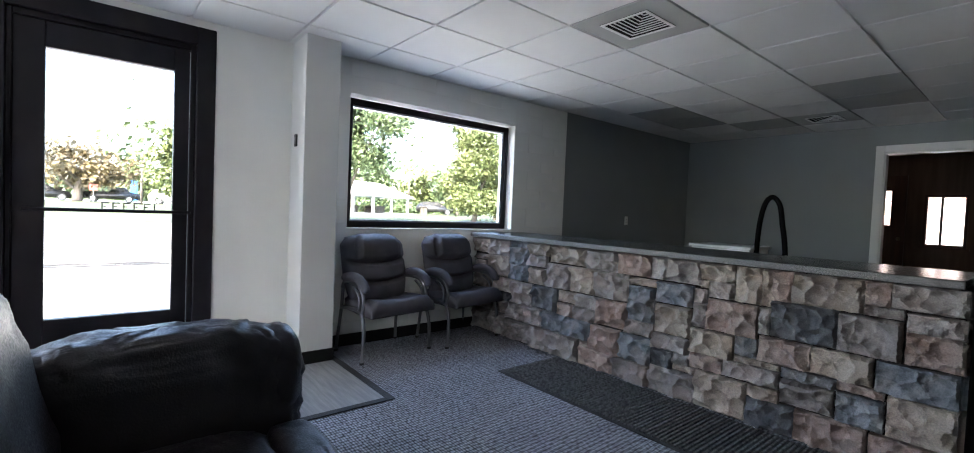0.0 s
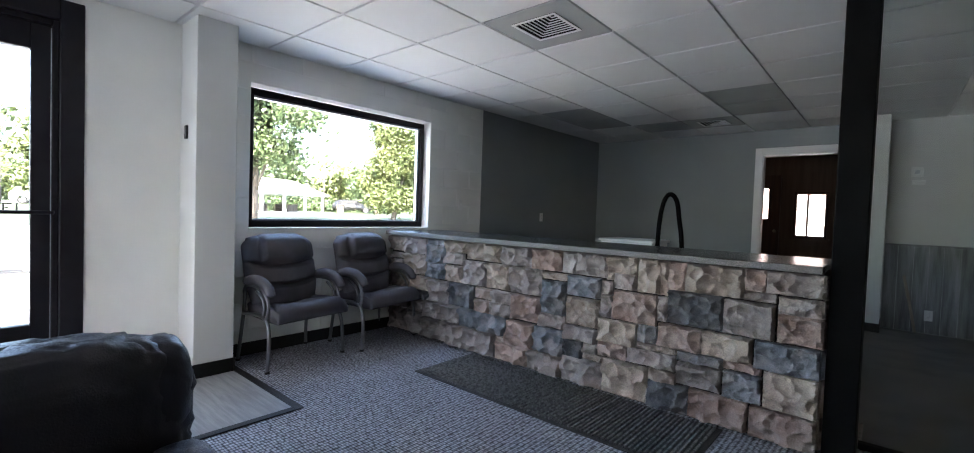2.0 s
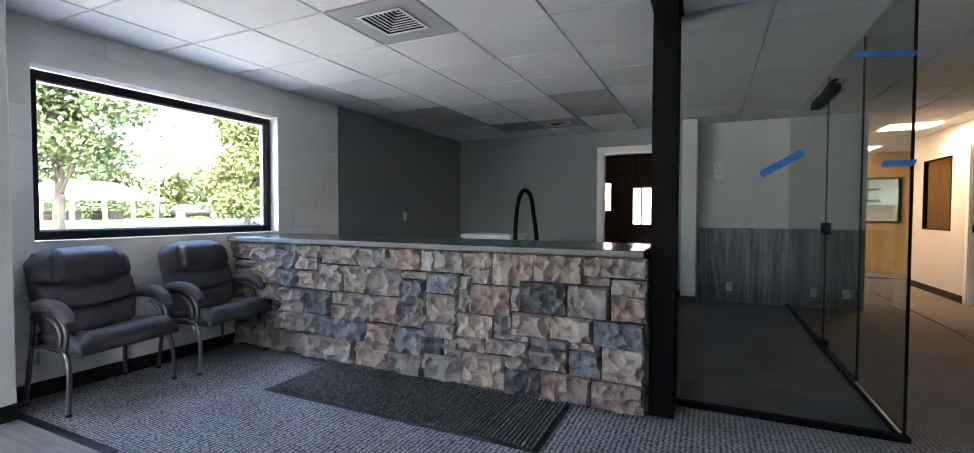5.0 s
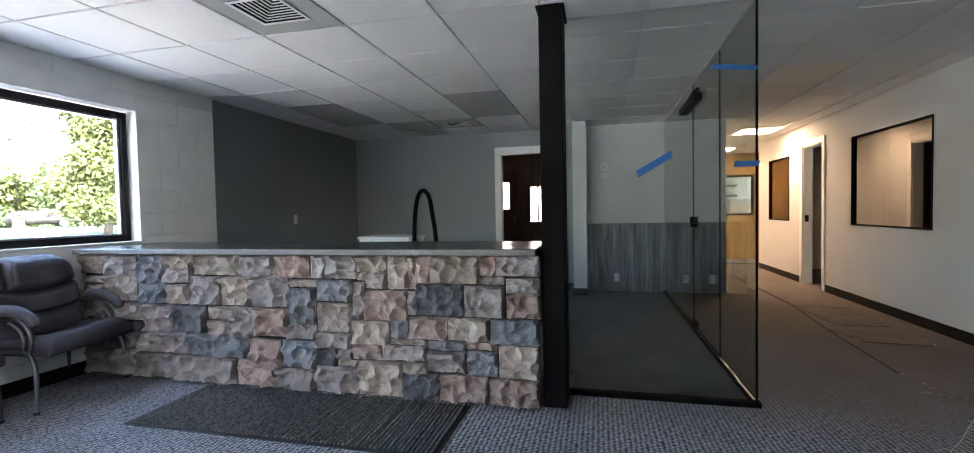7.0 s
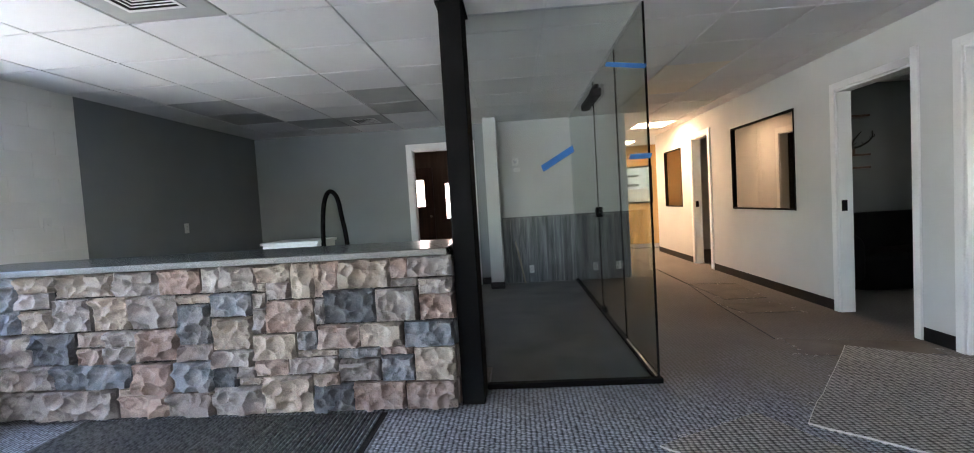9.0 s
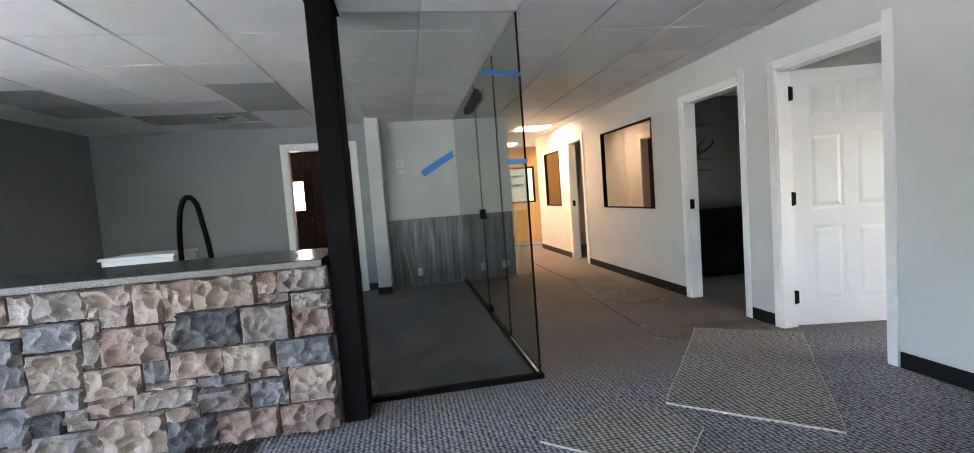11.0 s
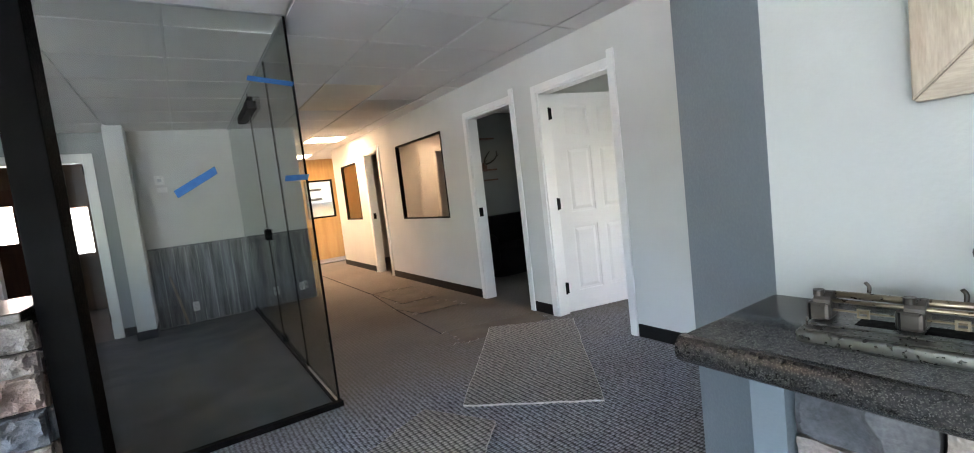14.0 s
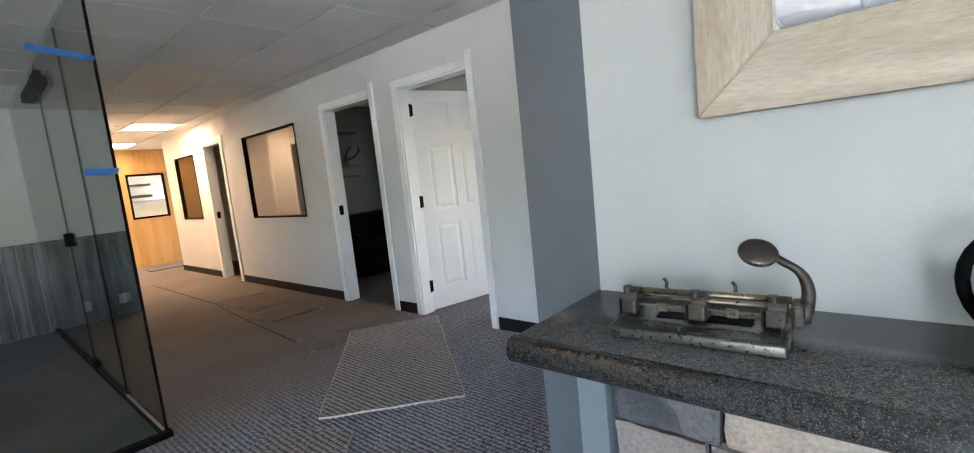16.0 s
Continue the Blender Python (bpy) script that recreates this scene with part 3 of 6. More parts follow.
def picture_window():
    w = thing("window_1", (XW - 0.1, 2.86, 0.98), "large fixed window with dark bronze frame and white reveal", "window", kind="structure")
    y0, y1, z0, z1 = 1.962, 3.768, 0.985, 2.075
    a, b = XW - 0.15, XW - 0.085
    for lo, hi in (((a, y0, z1 - 0.055), (b, y1, z1)), ((a, y0, z0), (b, y1, z0 + 0.055)), ((a, y0, z0 + 0.055), (b, y0 + 0.05, z1 - 0.055)), ((a, y1 - 0.05, z0 + 0.055), (b, y1, z1 - 0.055))):
        part("window_frame", box(lo, hi, 0.004), M_BRONZE, w)
    for lo, hi in (((a + 0.01, y1 - 0.075, z0 + 0.055), (b - 0.02, y1 - 0.05, z1 - 0.055)), ((a + 0.01, y0 + 0.05, z1 - 0.072), (b - 0.02, y1 - 0.075, z1 - 0.055)), ((a + 0.01, y0 + 0.05, z0 + 0.055), (b - 0.02, y1 - 0.075, z0 + 0.068))):
        part("glazing_bead", box(lo, hi, 0.002), M_SILVER, w)
    g = part("pane", box((a + 0.02, y0 + 0.045, z0 + 0.05), (a + 0.026, y1 - 0.045, z1 - 0.05)), M_GLASS, w)
    g.visible_shadow = False
    part("window_sill", box((XW - 0.09, 1.951, 0.9755), (XW + 0.006, 3.779, 0.984), 0.002), M_BLOCK, w)
    # ragged bead of filler along the head
    part("filler", tube([(XW + 0.001, 1.96 + 0.06 * i, 2.094 + 0.004 * math.sin(i * 2.3) + (0.012 if i in (21, 22) else 0)) for i in range(31)], 0.006, 6), M_BLOCK, w, "rough bead of white filler", True)


picture_window()


def rear_window():
    w = thing("window_6", (-0.75, -2.26, 0.55), "narrow dark bronze window in the white wall", "window", kind="structure")
    for lo, hi in (((-1.0, -2.30, 2.01), (-0.5, -2.24, 2.05)), ((-1.0, -2.30, 0.55), (-0.5, -2.24, 0.59)), ((-1.0, -2.30, 0.59), (-0.97, -2.24, 2.01)), ((-0.53, -2.30, 0.59), (-0.5, -2.24, 2.01))):
        part("window_frame", box(lo, hi, 0.003), M_BRONZE, w)
    g = part("pane", box((-0.97, -2.292, 0.59), (-0.53, -2.287, 2.01)), M_GLASS, w)
    g.visible_shadow = False


rear_window()


def office_window(name, y0, y1, z0, z1):
    w = thing(name, (XH, (y0 + y1) / 2, z0), "black-framed reflective office window", "window", kind="structure")
    a, b, t = XH - 0.008, XH + 0.05, 0.018
    for lo, hi in (((a, y0, z1 - t), (b, y1, z1)), ((a, y0, z0), (b, y1, z0 + t)), ((a, y0, z0 + t), (b, y0 + t, z1 - t)), ((a, y1 - t, z0 + t), (b, y1, z1 - t))):
        part("window_frame", box(lo, hi, 0.003), M_BLACK, w)
    part("pane", box((XH + 0.02, y0 + t, z0 + t), (XH + 0.026, y1 - t, z1 - t)), M_FILM, w)


office_window("window_2", 5.69, 7.11, 0.925, 1.99)
office_window("window_3", 9.0, 9.92, 0.93, 1.97)


def shop_window():
    w = thing("window_4", (3.78, 12.1, 0.98), "black-framed window in the yellow wall", "window", kind="structure")
    for lo, hi in (((3.45, 12.08, 1.84), (4.10, 12.16, 1.88)), ((3.45, 12.08, 0.98), (4.10, 12.16, 1.02)), ((3.45, 12.08, 1.02), (3.485, 12.16, 1.84)), ((4.065, 12.08, 1.02), (4.10, 12.16, 1.84))):
        part("window_frame", box(lo, hi, 0.003), M_BLACK, w)
    g = part("pane", box((3.485, 12.12, 1.02), (4.065, 12.126, 1.84)), M_GLASS, w)
    g.visible_shadow = False


shop_window()


def back_window():
    w = thing("window_5", (-0.47, 10.5, 0.90), "small bright window in the dark back room", "window", kind="structure")
    for lo, hi in (((-0.72, 10.48, 1.68), (-0.22, 10.58, 1.72)), ((-0.72, 10.48, 0.90), (-0.22, 10.58, 0.94)), ((-0.72, 10.48, 0.94), (-0.68, 10.58, 1.68)), ((-0.26, 10.48, 0.94), (-0.22, 10.58, 1.68)), ((-0.53, 10.50, 0.94), (-0.50, 10.56, 1.68))):
        part("window_frame", box(lo, hi, 0.003), M_DARKWOOD, w)
    g = part("pane", box((-0.68, 10.53, 0.94), (-0.26, 10.536, 1.68)), M_GLASS, w)
    g.visible_shadow = False
    part("window_sill", box((-0.76, 10.44, 0.875), (-0.18, 10.499, 0.90), 0.004), M_DARKWOOD, w)
    d = thing("door_2", (-1.34, 10.45, 0), "dark stained wooden door with a small glazed light", "door", kind="structure")
    part("leaf", pierced("y", 10.45, 10.49, -1.75, -0.93, 0.01, 2.03, [(-1.45, -1.12, 1.22, 1.78)]), M_DARKWOOD, d)
    # the pane itself glows, standing in for daylight behind the door
    part("light", box((-1.45, 10.462, 1.22), (-1.12, 10.47, 1.78)), glow_material("glowing_daylight_pane", (1.0, 0.82, 0.74), 0.55), d, "pane glowing in place of daylight")
    for z in (1.38, 1.6):
        part("glazing_bar", box((-1.45, 10.452, z), (-1.12, 10.461, z + 0.012)), M_DARKWOOD, d)
    part("door_handle", cushion((-1.0, 10.42, 1.0), (0.028, 0.03, 0.028), 1, 1, 12, 8), M_BRASS, d, "brass knob", True)


back_window()


def office_door():
    """Six-panel leaf standing open into the office."""
    d = thing("door_3", (3.80, 3.735, 0), "white six-panel door standing open into an office", "door", kind="structure")
    turn = Matrix.Translation((3.846, 3.872, 0)) @ Matrix.Rotation(radians(-12.6), 4, "Z")
    W, T = 0.85, 0.035
    panels = [(u0 * 1.16, u1 * 1.16, z0, z1) for u0, u1, z0, z1 in [(0.11, 0.335, 1.62, 1.90), (0.41, 0.635, 1.62, 1.90), (0.11, 0.335, 0.93, 1.52), (0.41, 0.635, 0.93, 1.52), (0.11, 0.335, 0.20, 0.80), (0.41, 0.635, 0.20, 0.80)]]
    bm = pierced("y", -T, 0, 0, W, 0.012, 2.005, panels)
    bmesh.ops.transform(bm, matrix=turn, verts=bm.verts)
    part("leaf", bm, M_CASING, d)
    for u0, u1, z0, z1 in panels:
        bm = bmesh.new()
        for y in (-T + 0.010, -0.010):
            s = -1 if y < -0.02 else 1
            ring = [[(u0 + i, y + s * k, z0 + i), (u1 - i, y + s * k, z0 + i), (u1 - i, y + s * k, z1 - i), (u0 + i, y + s * k, z1 - i)] for i, k in ((0, 0), (0.022, -0.002), (0.05, 0.006))]
            vs = [[bm.verts.new(q) for q in r] for r in ring]
            for a, b in zip(vs, vs[1:]):
                for i in range(4):
                    bm.faces.new((a[i], a[(i + 1) % 4], b[(i + 1) % 4], b[i]))
            bm.faces.new(vs[-1])
        bmesh.ops.transform(bm, matrix=turn, verts=bm.verts)
        part("door_panel", bm, M_CASING, d)
    for z in (0.24, 1.02, 1.83):
        bm = box((-0.018, -T - 0.006, z - 0.05), (0.016, -T - 0.001, z + 0.05), 0.001)
        tube([(-0.012, -T - 0.008, z - 0.055), (-0.012, -T - 0.008, z + 0.055)], 0.009, 8, bm)
        bmesh.ops.transform(bm, matrix=turn, verts=bm.verts)
        part("hinge", bm, M_BLACK, d, "black butt hinge")
    bm = cushion((W - 0.07, -T - 0.045, 0.98), (0.028, 0.028, 0.028), 1, 1, 14, 8)
    tube([(W - 0.07, -T - 0.04, 0.98), (W - 0.07, -T, 0.98)], 0.014, 10, bm)
    bmesh.ops.transform(bm, matrix=turn, verts=bm.verts)
    part("door_handle", bm, M_SILVER, d, "satin metal knob", True)


office_door()

# ---- reception counter ----
COURSE_1 = [(-3.08, 0.77, -2.82, 0.91), (-2.82, 0.76, -2.55, 0.91), (-2.54, 0.86, -2.29, 0.91), (-2.55, 0.7, -2.3, 0.86), (-2.29, 0.81, -2.05, 0.91), (-2.29, 0.71, -2.09, 0.81), (-2.02, 0.77, -1.67, 0.91), (-1.67, 0.76, -1.38, 0.91), (-1.38, 0.76, -1.12, 0.91), (-1.11, 0.76, -0.99, 0.91), (-0.99, 0.76, -0.77, 0.91), (-0.77, 0.8, -0.57, 0.91), (-0.77, 0.75, -0.72, 0.8), (-0.72, 0.7, -0.57, 0.8), (-0.56, 0.7, -0.42, 0.91), (-0.42, 0.7, -0.37, 0.91), (-0.37, 0.74, -0.27, 0.91), (-0.27, 0.74, 0.04, 0.91), (0.04, 0.79, 0.14, 0.91), (0.04, 0.74, 0.19, 0.79), (0.14, 0.79, 0.4, 0.91)]
COURSE_2 = [(-3.04, 0.7, -2.85, 0.75), (-3.05, 0.61, -2.87, 0.69), (-2.85, 0.57, -2.55, 0.76), (-2.54, 0.56, -2.3, 0.7), (-2.29, 0.56, -2.09, 0.7), (-2.08, 0.56, -1.84, 0.76), (-1.82, 0.56, -1.59, 0.76), (-1.57, 0.56, -1.28, 0.76), (-1.27, 0.7, -1.07, 0.75), (-1.07, 0.61, -0.82, 0.75), (-0.81, 0.65, -0.73, 0.74), (-0.81, 0.5, -0.73, 0.65), (-0.72, 0.5, -0.44, 0.69), (-0.43, 0.54, -0.37, 0.69), (-0.37, 0.54, -0.06, 0.74), (-0.06, 0.54, 0.19, 0.73), (0.2, 0.69, 0.4, 0.78), (0.2, 0.54, 0.4, 0.69)]
COURSE_3 = [(-2.79, 0.43, -2.51, 0.56), (-2.5, 0.35, -2.25, 0.55), (-2.24, 0.36, -1.95, 0.55), (-1.94, 0.46, -1.75, 0.55), (-1.95, 0.35, -1.78, 0.45), (-1.75, 0.45, -1.54, 0.55), (-1.78, 0.35, -1.54, 0.45), (-1.54, 0.36, -1.29, 0.55), (-1.28, 0.45, -1.08, 0.69), (-1.29, 0.35, -1.08, 0.45), (-1.07, 0.41, -0.82, 0.6), (-1.08, 0.3, -0.83, 0.4), (-0.82, 0.34, -0.56, 0.49), (-0.55, 0.39, -0.43, 0.5), (-0.42, 0.39, -0.17, 0.53), (-0.17, 0.39, 0.09, 0.53), (0.1, 0.38, 0.39, 0.53)]
COURSE_4 = [(-2.77, 0.35, -2.51, 0.42), (-2.75, 0.23, -2.56, 0.34), (-2.55, 0.2, -2.42, 0.34), (-2.42, 0.2, -2.12, 0.35), (-2.11, 0.2, -1.61, 0.35), (-1.6, 0.15, -1.35, 0.34), (-1.34, 0.16, -1.09, 0.34), (-1.09, 0.18, -0.94, 0.3), (-0.93, 0.23, -0.83, 0.3), (-0.93, 0.19, -0.78, 0.23), (-0.82, 0.24, -0.62, 0.34), (-0.61, 0.25, -0.31, 0.345), (-0.55, 0.35, -0.31, 0.385), (-0.3, 0.33, -0.05, 0.385), (-0.3, 0.19, -0.06, 0.32), (-0.05, 0.34, 0.14, 0.385), (-0.05, 0.18, 0.14, 0.33), (0.15, 0.18, 0.39, 0.375)]
COURSE_5 = [(-2.8, 0.02, -2.59, 0.22), (-2.59, 0.02, -2.26, 0.19), (-2.26, 0.01, -1.72, 0.19), (-1.7, 0.15, -1.61, 0.19), (-1.71, 0.01, -1.39, 0.15), (-1.39, 0.01, -1.1, 0.15), (-1.09, 0.01, -0.78, 0.18), (-0.78, 0.01, -0.48, 0.23), (-0.47, 0.17, -0.31, 0.24), (-0.47, 0.01, -0.23, 0.17), (-0.23, 0.01, 0.08, 0.175), (0.09, 0.01, 0.39, 0.17)]
# what the chair hides: plain courses down to the floor at the window end
COURSE_6 = [(-3.05, 0.43, -2.80, 0.60), (-3.07, 0.23, -2.78, 0.42), (-3.08, 0.02, -2.81, 0.22)]


def split_stone(x0, z0, x1, z1, depth, seed, relief=1.0):
    """A stone with a split face: shallow scooped breaks that meet in ridges, at the origin of its back."""
    w, h = x1 - x0, z1 - z0
    nu, nv = max(8, round(w / 0.0095)), max(7, round(h / 0.0095))
    rnd = random.Random(seed)
    proud = depth * (1 + rnd.uniform(-0.12, 0.16) * relief)
    scoops = [(rnd.uniform(-0.05, 1.05) * w, rnd.uniform(-0.05, 1.05) * h, rnd.uniform(0.55, 1.12), rnd.uniform(-0.75, 0.65) * relief, rnd.uniform(-0.85, 0.5) * relief, rnd.uniform(0.014, 0.045) / max(relief, 0.1)) for _ in range(4 + round(w * h / 0.0036))]
    bm = bmesh.new()
    grid = []
    for j in range(nv + 1):
        row = []
        for i in range(nu + 1):
            u, v = i / nu, j / nv
            inner = 0 < i < nu and 0 < j < nv
            rough_edge = noise.noise(Vector((u * w * 38 + seed, v * h * 38, seed * 0.7))) * (0.0 if inner else 0.004)
            px, pz = u * w + (rnd.uniform(-0.003, 0.003) if inner else rough_edge), v * h + (rnd.uniform(-0.003, 0.003) if inner else rough_edge)
            f = noise.fractal(Vector((px * 30 + seed * 3.1, pz * 30, 0.3 * seed)), 0.9, 2.1, 3)
            qx, qz = px + 0.008 * f, pz + 0.008 * noise.noise(Vector((px * 30, pz * 30 + seed, 5.0)))
            y = min(proud * c + a * (qx - p) + b * (qz - q) + ((qx - p) ** 2 + (qz - q) ** 2) / (2 * r) for p, q, c, a, b, r in scoops)
            y = max(y, proud * 0.34) + 0.004 * f * relief
            edge = min(u * w, (1 - u) * w, v * h, (1 - v) * h)
            y = proud * 0.68 + (y - proud * 0.68) * min(edge / 0.010, 1)
            row.append(bm.verts.new((px - w / 2, -min(max(y, 0.012), depth * 1.45), pz)))
        grid.append(row)
    for j in range(nv):
        for i in range(nu):
            a, b, c, d = grid[j][i], grid[j][i + 1], grid[j + 1][i + 1], grid[j + 1][i]
            if abs(a.co.y - c.co.y) < abs(b.co.y - d.co.y):
                bm.faces.new((a, b, c)), bm.faces.new((a, c, d))
            else:
                bm.faces.new((a, b, d)), bm.faces.new((b, c, d))
    rim = [grid[0][i] for i in range(nu + 1)] + [grid[j][nu] for j in range(1, nv + 1)] + [grid[nv][i] for i in range(nu - 1, -1, -1)] + [grid[j][0] for j in range(nv - 1, 0, -1)]
    back = [bm.verts.new((v.co.x, 0, v.co.z)) for v in rim]
    for k in range(len(rim)):
        bm.faces.new((rim[k], rim[(k + 1) % len(rim)], back[(k + 1) % len(rim)], back[k]))
    return bm


def stone_piece(bm, material, parent, where):
    bmesh.ops.recalc_face_normals(bm, faces=bm.faces)
    me = bpy.data.meshes.new("stone")
    bm.to_mesh(me)
    bm.free()
    me.materials.append(material)
    ob = new("stone", me)
    ob.parent = parent
    ob.matrix_basis = where
    return ob


def reception_counter():
    c = thing("reception_counter", (-1.35, 3.6, 0), "reception counter faced with split stone in tan, rose and slate", "counter")
    part("core", box((-3.085, 3.325, 0), (0.385, 3.86, 0.918)), surface("counter_core", (0.022, 0.02, 0.018), (0.035, 0.032, 0.03), 6, 0.95, 60, 0.4), c, "dark mortar core")
    seed = 0
    for course, kinds in ((COURSE_1, "tgbbtgtgpggttgttptpgg"), (COURSE_2, "ggtbtgtgtbggpgdggp"), (COURSE_3, "tgdtpggpbgtgtbptb"), (COURSE_4, "dgggbpbdgtpgtbgpbt"), (COURSE_5, "gggtpggttdpp"), (COURSE_6, "ggg")):
        for (x0, z0, x1, z1), k in zip(course, kinds):
            seed += 1
            g = 0.001
            stone_piece(split_stone(x0 + g, z0 + g, x1 - g, z1 - g, 0.060, seed), STONE[k], c, pose((x0 + x1) / 2 + 1.35, 3.33 - 3.6, z0 + g))
    # stones on the end of the counter
    z = 0.01
    for h, k in ((0.16, "p"), (0.2, "t"), (0.15, "b"), (0.15, "p"), (0.1, "g"), (0.11, "g")):
        seed += 1
        stone_piece(split_stone(0, 0.004, 0.50, h - 0.004, 0.022, seed), STONE[k], c, pose(0.383 + 1.35, 3.60 - 3.6, z, 0, 0, 90))
        z += h + 0.002
    top = thing("counter_top", (-1.35, 3.6, 0.92), "speckled dark granite-look counter top with a rough pale edge", "countertop")
    part("slab", box((-3.086, 3.2455, 0.9195), (0.385, 3.95, 0.957), 0.005, 2), M_GRANITE, top)
    part("edge_band", box((-3.086, 3.236, 0.919), (0.385, 3.245, 0.955), 0.003), granite_material("rough_granite_edge", (0.05, 0.05, 0.047), (0.30, 0.29, 0.27), 0.5), top, "rough paler front edge")
    return c


reception_counter()


def switch_plate(where, label, category, slots, size=(0.07, 0.115), toggle=False):
    """A cover plate facing -y in its own frame, set by a pose."""
    ob = new("wall_plate")
    ORIGIN[ob] = Vector((0, 0, 0))
    tagged(ob, label, category)
    w, h = size
    part("plate", box((-w / 2, -0.006, -h / 2), (w / 2, 0, h / 2), 0.002, 2), M_PLASTIC, ob)
    if toggle:
        part("toggle", box((-0.005, -0.016, -0.012), (0.005, -0.006, 0.012), 0.002), M_PLASTIC, ob)
    for z in slots:
        for x in (-0.007, 0.005):
            part("slot", box((x, -0.0068, z - 0.006), (x + 0.002, -0.0055, z + 0.006)), M_BLACK, ob)
    ob.matrix_basis = where
    return ob


switch_plate(pose(XW, 4.26, 1.24, 0, 0, 90), "white light switch on painted block wall", "light switch", (), toggle=True)
switch_plate(pose(XW + 0.004, 5.885, 1.12, 0, 0, 90), "white outlet on dark grey wall", "outlet", (-0.02, 0.02))
switch_plate(pose(0.98, YB - 0.036, 0.20), "white outlet on grey board wainscot", "outlet", (-0.02, 0.02))
switch_plate(pose(1.907, YB - 0.036, 0.19), "white outlet on grey board wainscot", "outlet", (-0.02, 0.02))
switch_plate(pose(2.235, YB - 0.036, 0.19), "white outlet on grey board wainscot", "outlet", (-0.02, 0.02))


def thermostats():
    t = thing("wall_sensor", (-2.93, 1.49, 1.62), "small dark framed wall sensor on white column", "thermostat")
    part("frame", box((-2.965, 1.476, 1.585), (-2.925, 1.489, 1.675), 0.003), M_BASE, t)
    part("face", box((-2.957, 1.473, 1.60), (-2.933, 1.477, 1.66), 0.001), surface("dull_screen", (0.12, 0.12, 0.12), (0.2, 0.2, 0.2), 20, 0.3), t, "grey face")
    t = thing("thermostat", (0.80, YB - 0.03, 1.66), "small white thermostat on pale wall", "thermostat")
    part("body", box((0.77, YB - 0.045, 1.72), (0.87, YB - 0.021, 1.83), 0.004), M_PLASTIC, t)
    part("lower_box", box((0.78, YB - 0.04, 1.63), (0.89, YB - 0.021, 1.69), 0.004), M_PLASTIC, t)
    part("dial", box((0.80, YB - 0.048, 1.755), (0.84, YB - 0.044, 1.795), 0.002), M_SILVER, t)


thermostats()


def ceiling_vent(cx, cy, half, blades, label):
    v = thing("ceiling_vent", (cx, cy, CEIL), label, "vent")
    d = 0.022
    z0, z1 = CEIL - 0.008, CEIL - 0.004
    part("backing", box((cx - half, cy - half, CEIL - 0.0035), (cx + half, cy + half, CEIL - 0.0025)), M_BLACK, v)
    for lo, hi in (((cx - half, cy - half, z0), (cx + half, cy - half + d, z1)), ((cx - half, cy + half - d, z0), (cx + half, cy + half, z1)), ((cx - half, cy - half + d, z0), (cx - half + d, cy + half - d, z1)), ((cx + half - d, cy - half + d, z0), (cx + half, cy + half - d, z1))):
        part("frame", box(lo, hi, 0.002), M_TBAR, v)
    # corner-throw blades, L-shaped, one inside the other
    step = (2 * half - 2 * d) / blades
    for i in range(1, blades):
        a = -half + d + step * i
        bm = box((cx + a, cy - half + d, z0), (cx + a + 0.006, cy - a, z1))
        box((cx + a, cy - a - 0.006, z0), (cx + half - d, cy - a, z1), bm=bm)
        part("slat", bm, M_TBAR, v)


ceiling_vent(-1.105, 2.965, 0.165, 9, "square white ceiling diffuser with angled blades")
ceiling_vent(-1.09, 6.66, 0.16, 7, "white ceiling diffuser in a grey tile")


def troffer(cx, cy, h):
    t = thing("ceiling_light", (cx, cy, CEIL), "lit warm ceiling panel light", "ceiling light")
    part("diffuser", box((cx - h, cy - h, CEIL - 0.008), (cx + h, cy + h, CEIL - 0.004)), M_TROFFER, t)
    for lo, hi in (((cx - h - 0.015, cy - h - 0.015, CEIL - 0.012), (cx + h + 0.015, cy - h, CEIL - 0.002)), ((cx - h - 0.015, cy + h, CEIL - 0.012), (cx + h + 0.015, cy + h + 0.015, CEIL - 0.002)), ((cx - h - 0.015, cy - h, CEIL - 0.012), (cx - h, cy + h, CEIL - 0.002)), ((cx + h, cy - h, CEIL - 0.012), (cx + h + 0.015, cy + h, CEIL - 0.002))):
        part("frame", box(lo, hi), M_TBAR, t)


troffer(3.18, 8.80, 0.28)
troffer(3.18, 11.25, 0.28)

# ---- glass office ----
post = thing("steel_post", (0.475, 3.47, 0), "black painted square steel post at the counter end", "post")
part("shaft", box((0.41, 3.335, 0.0), (0.545, 3.60, CEIL - 0.004), 0.006, 2), M_BLACK, post)
part("top_plate", box((0.395, 3.32, CEIL - 0.012), (0.56, 3.615, CEIL - 0.0035)), M_BLACK, post)


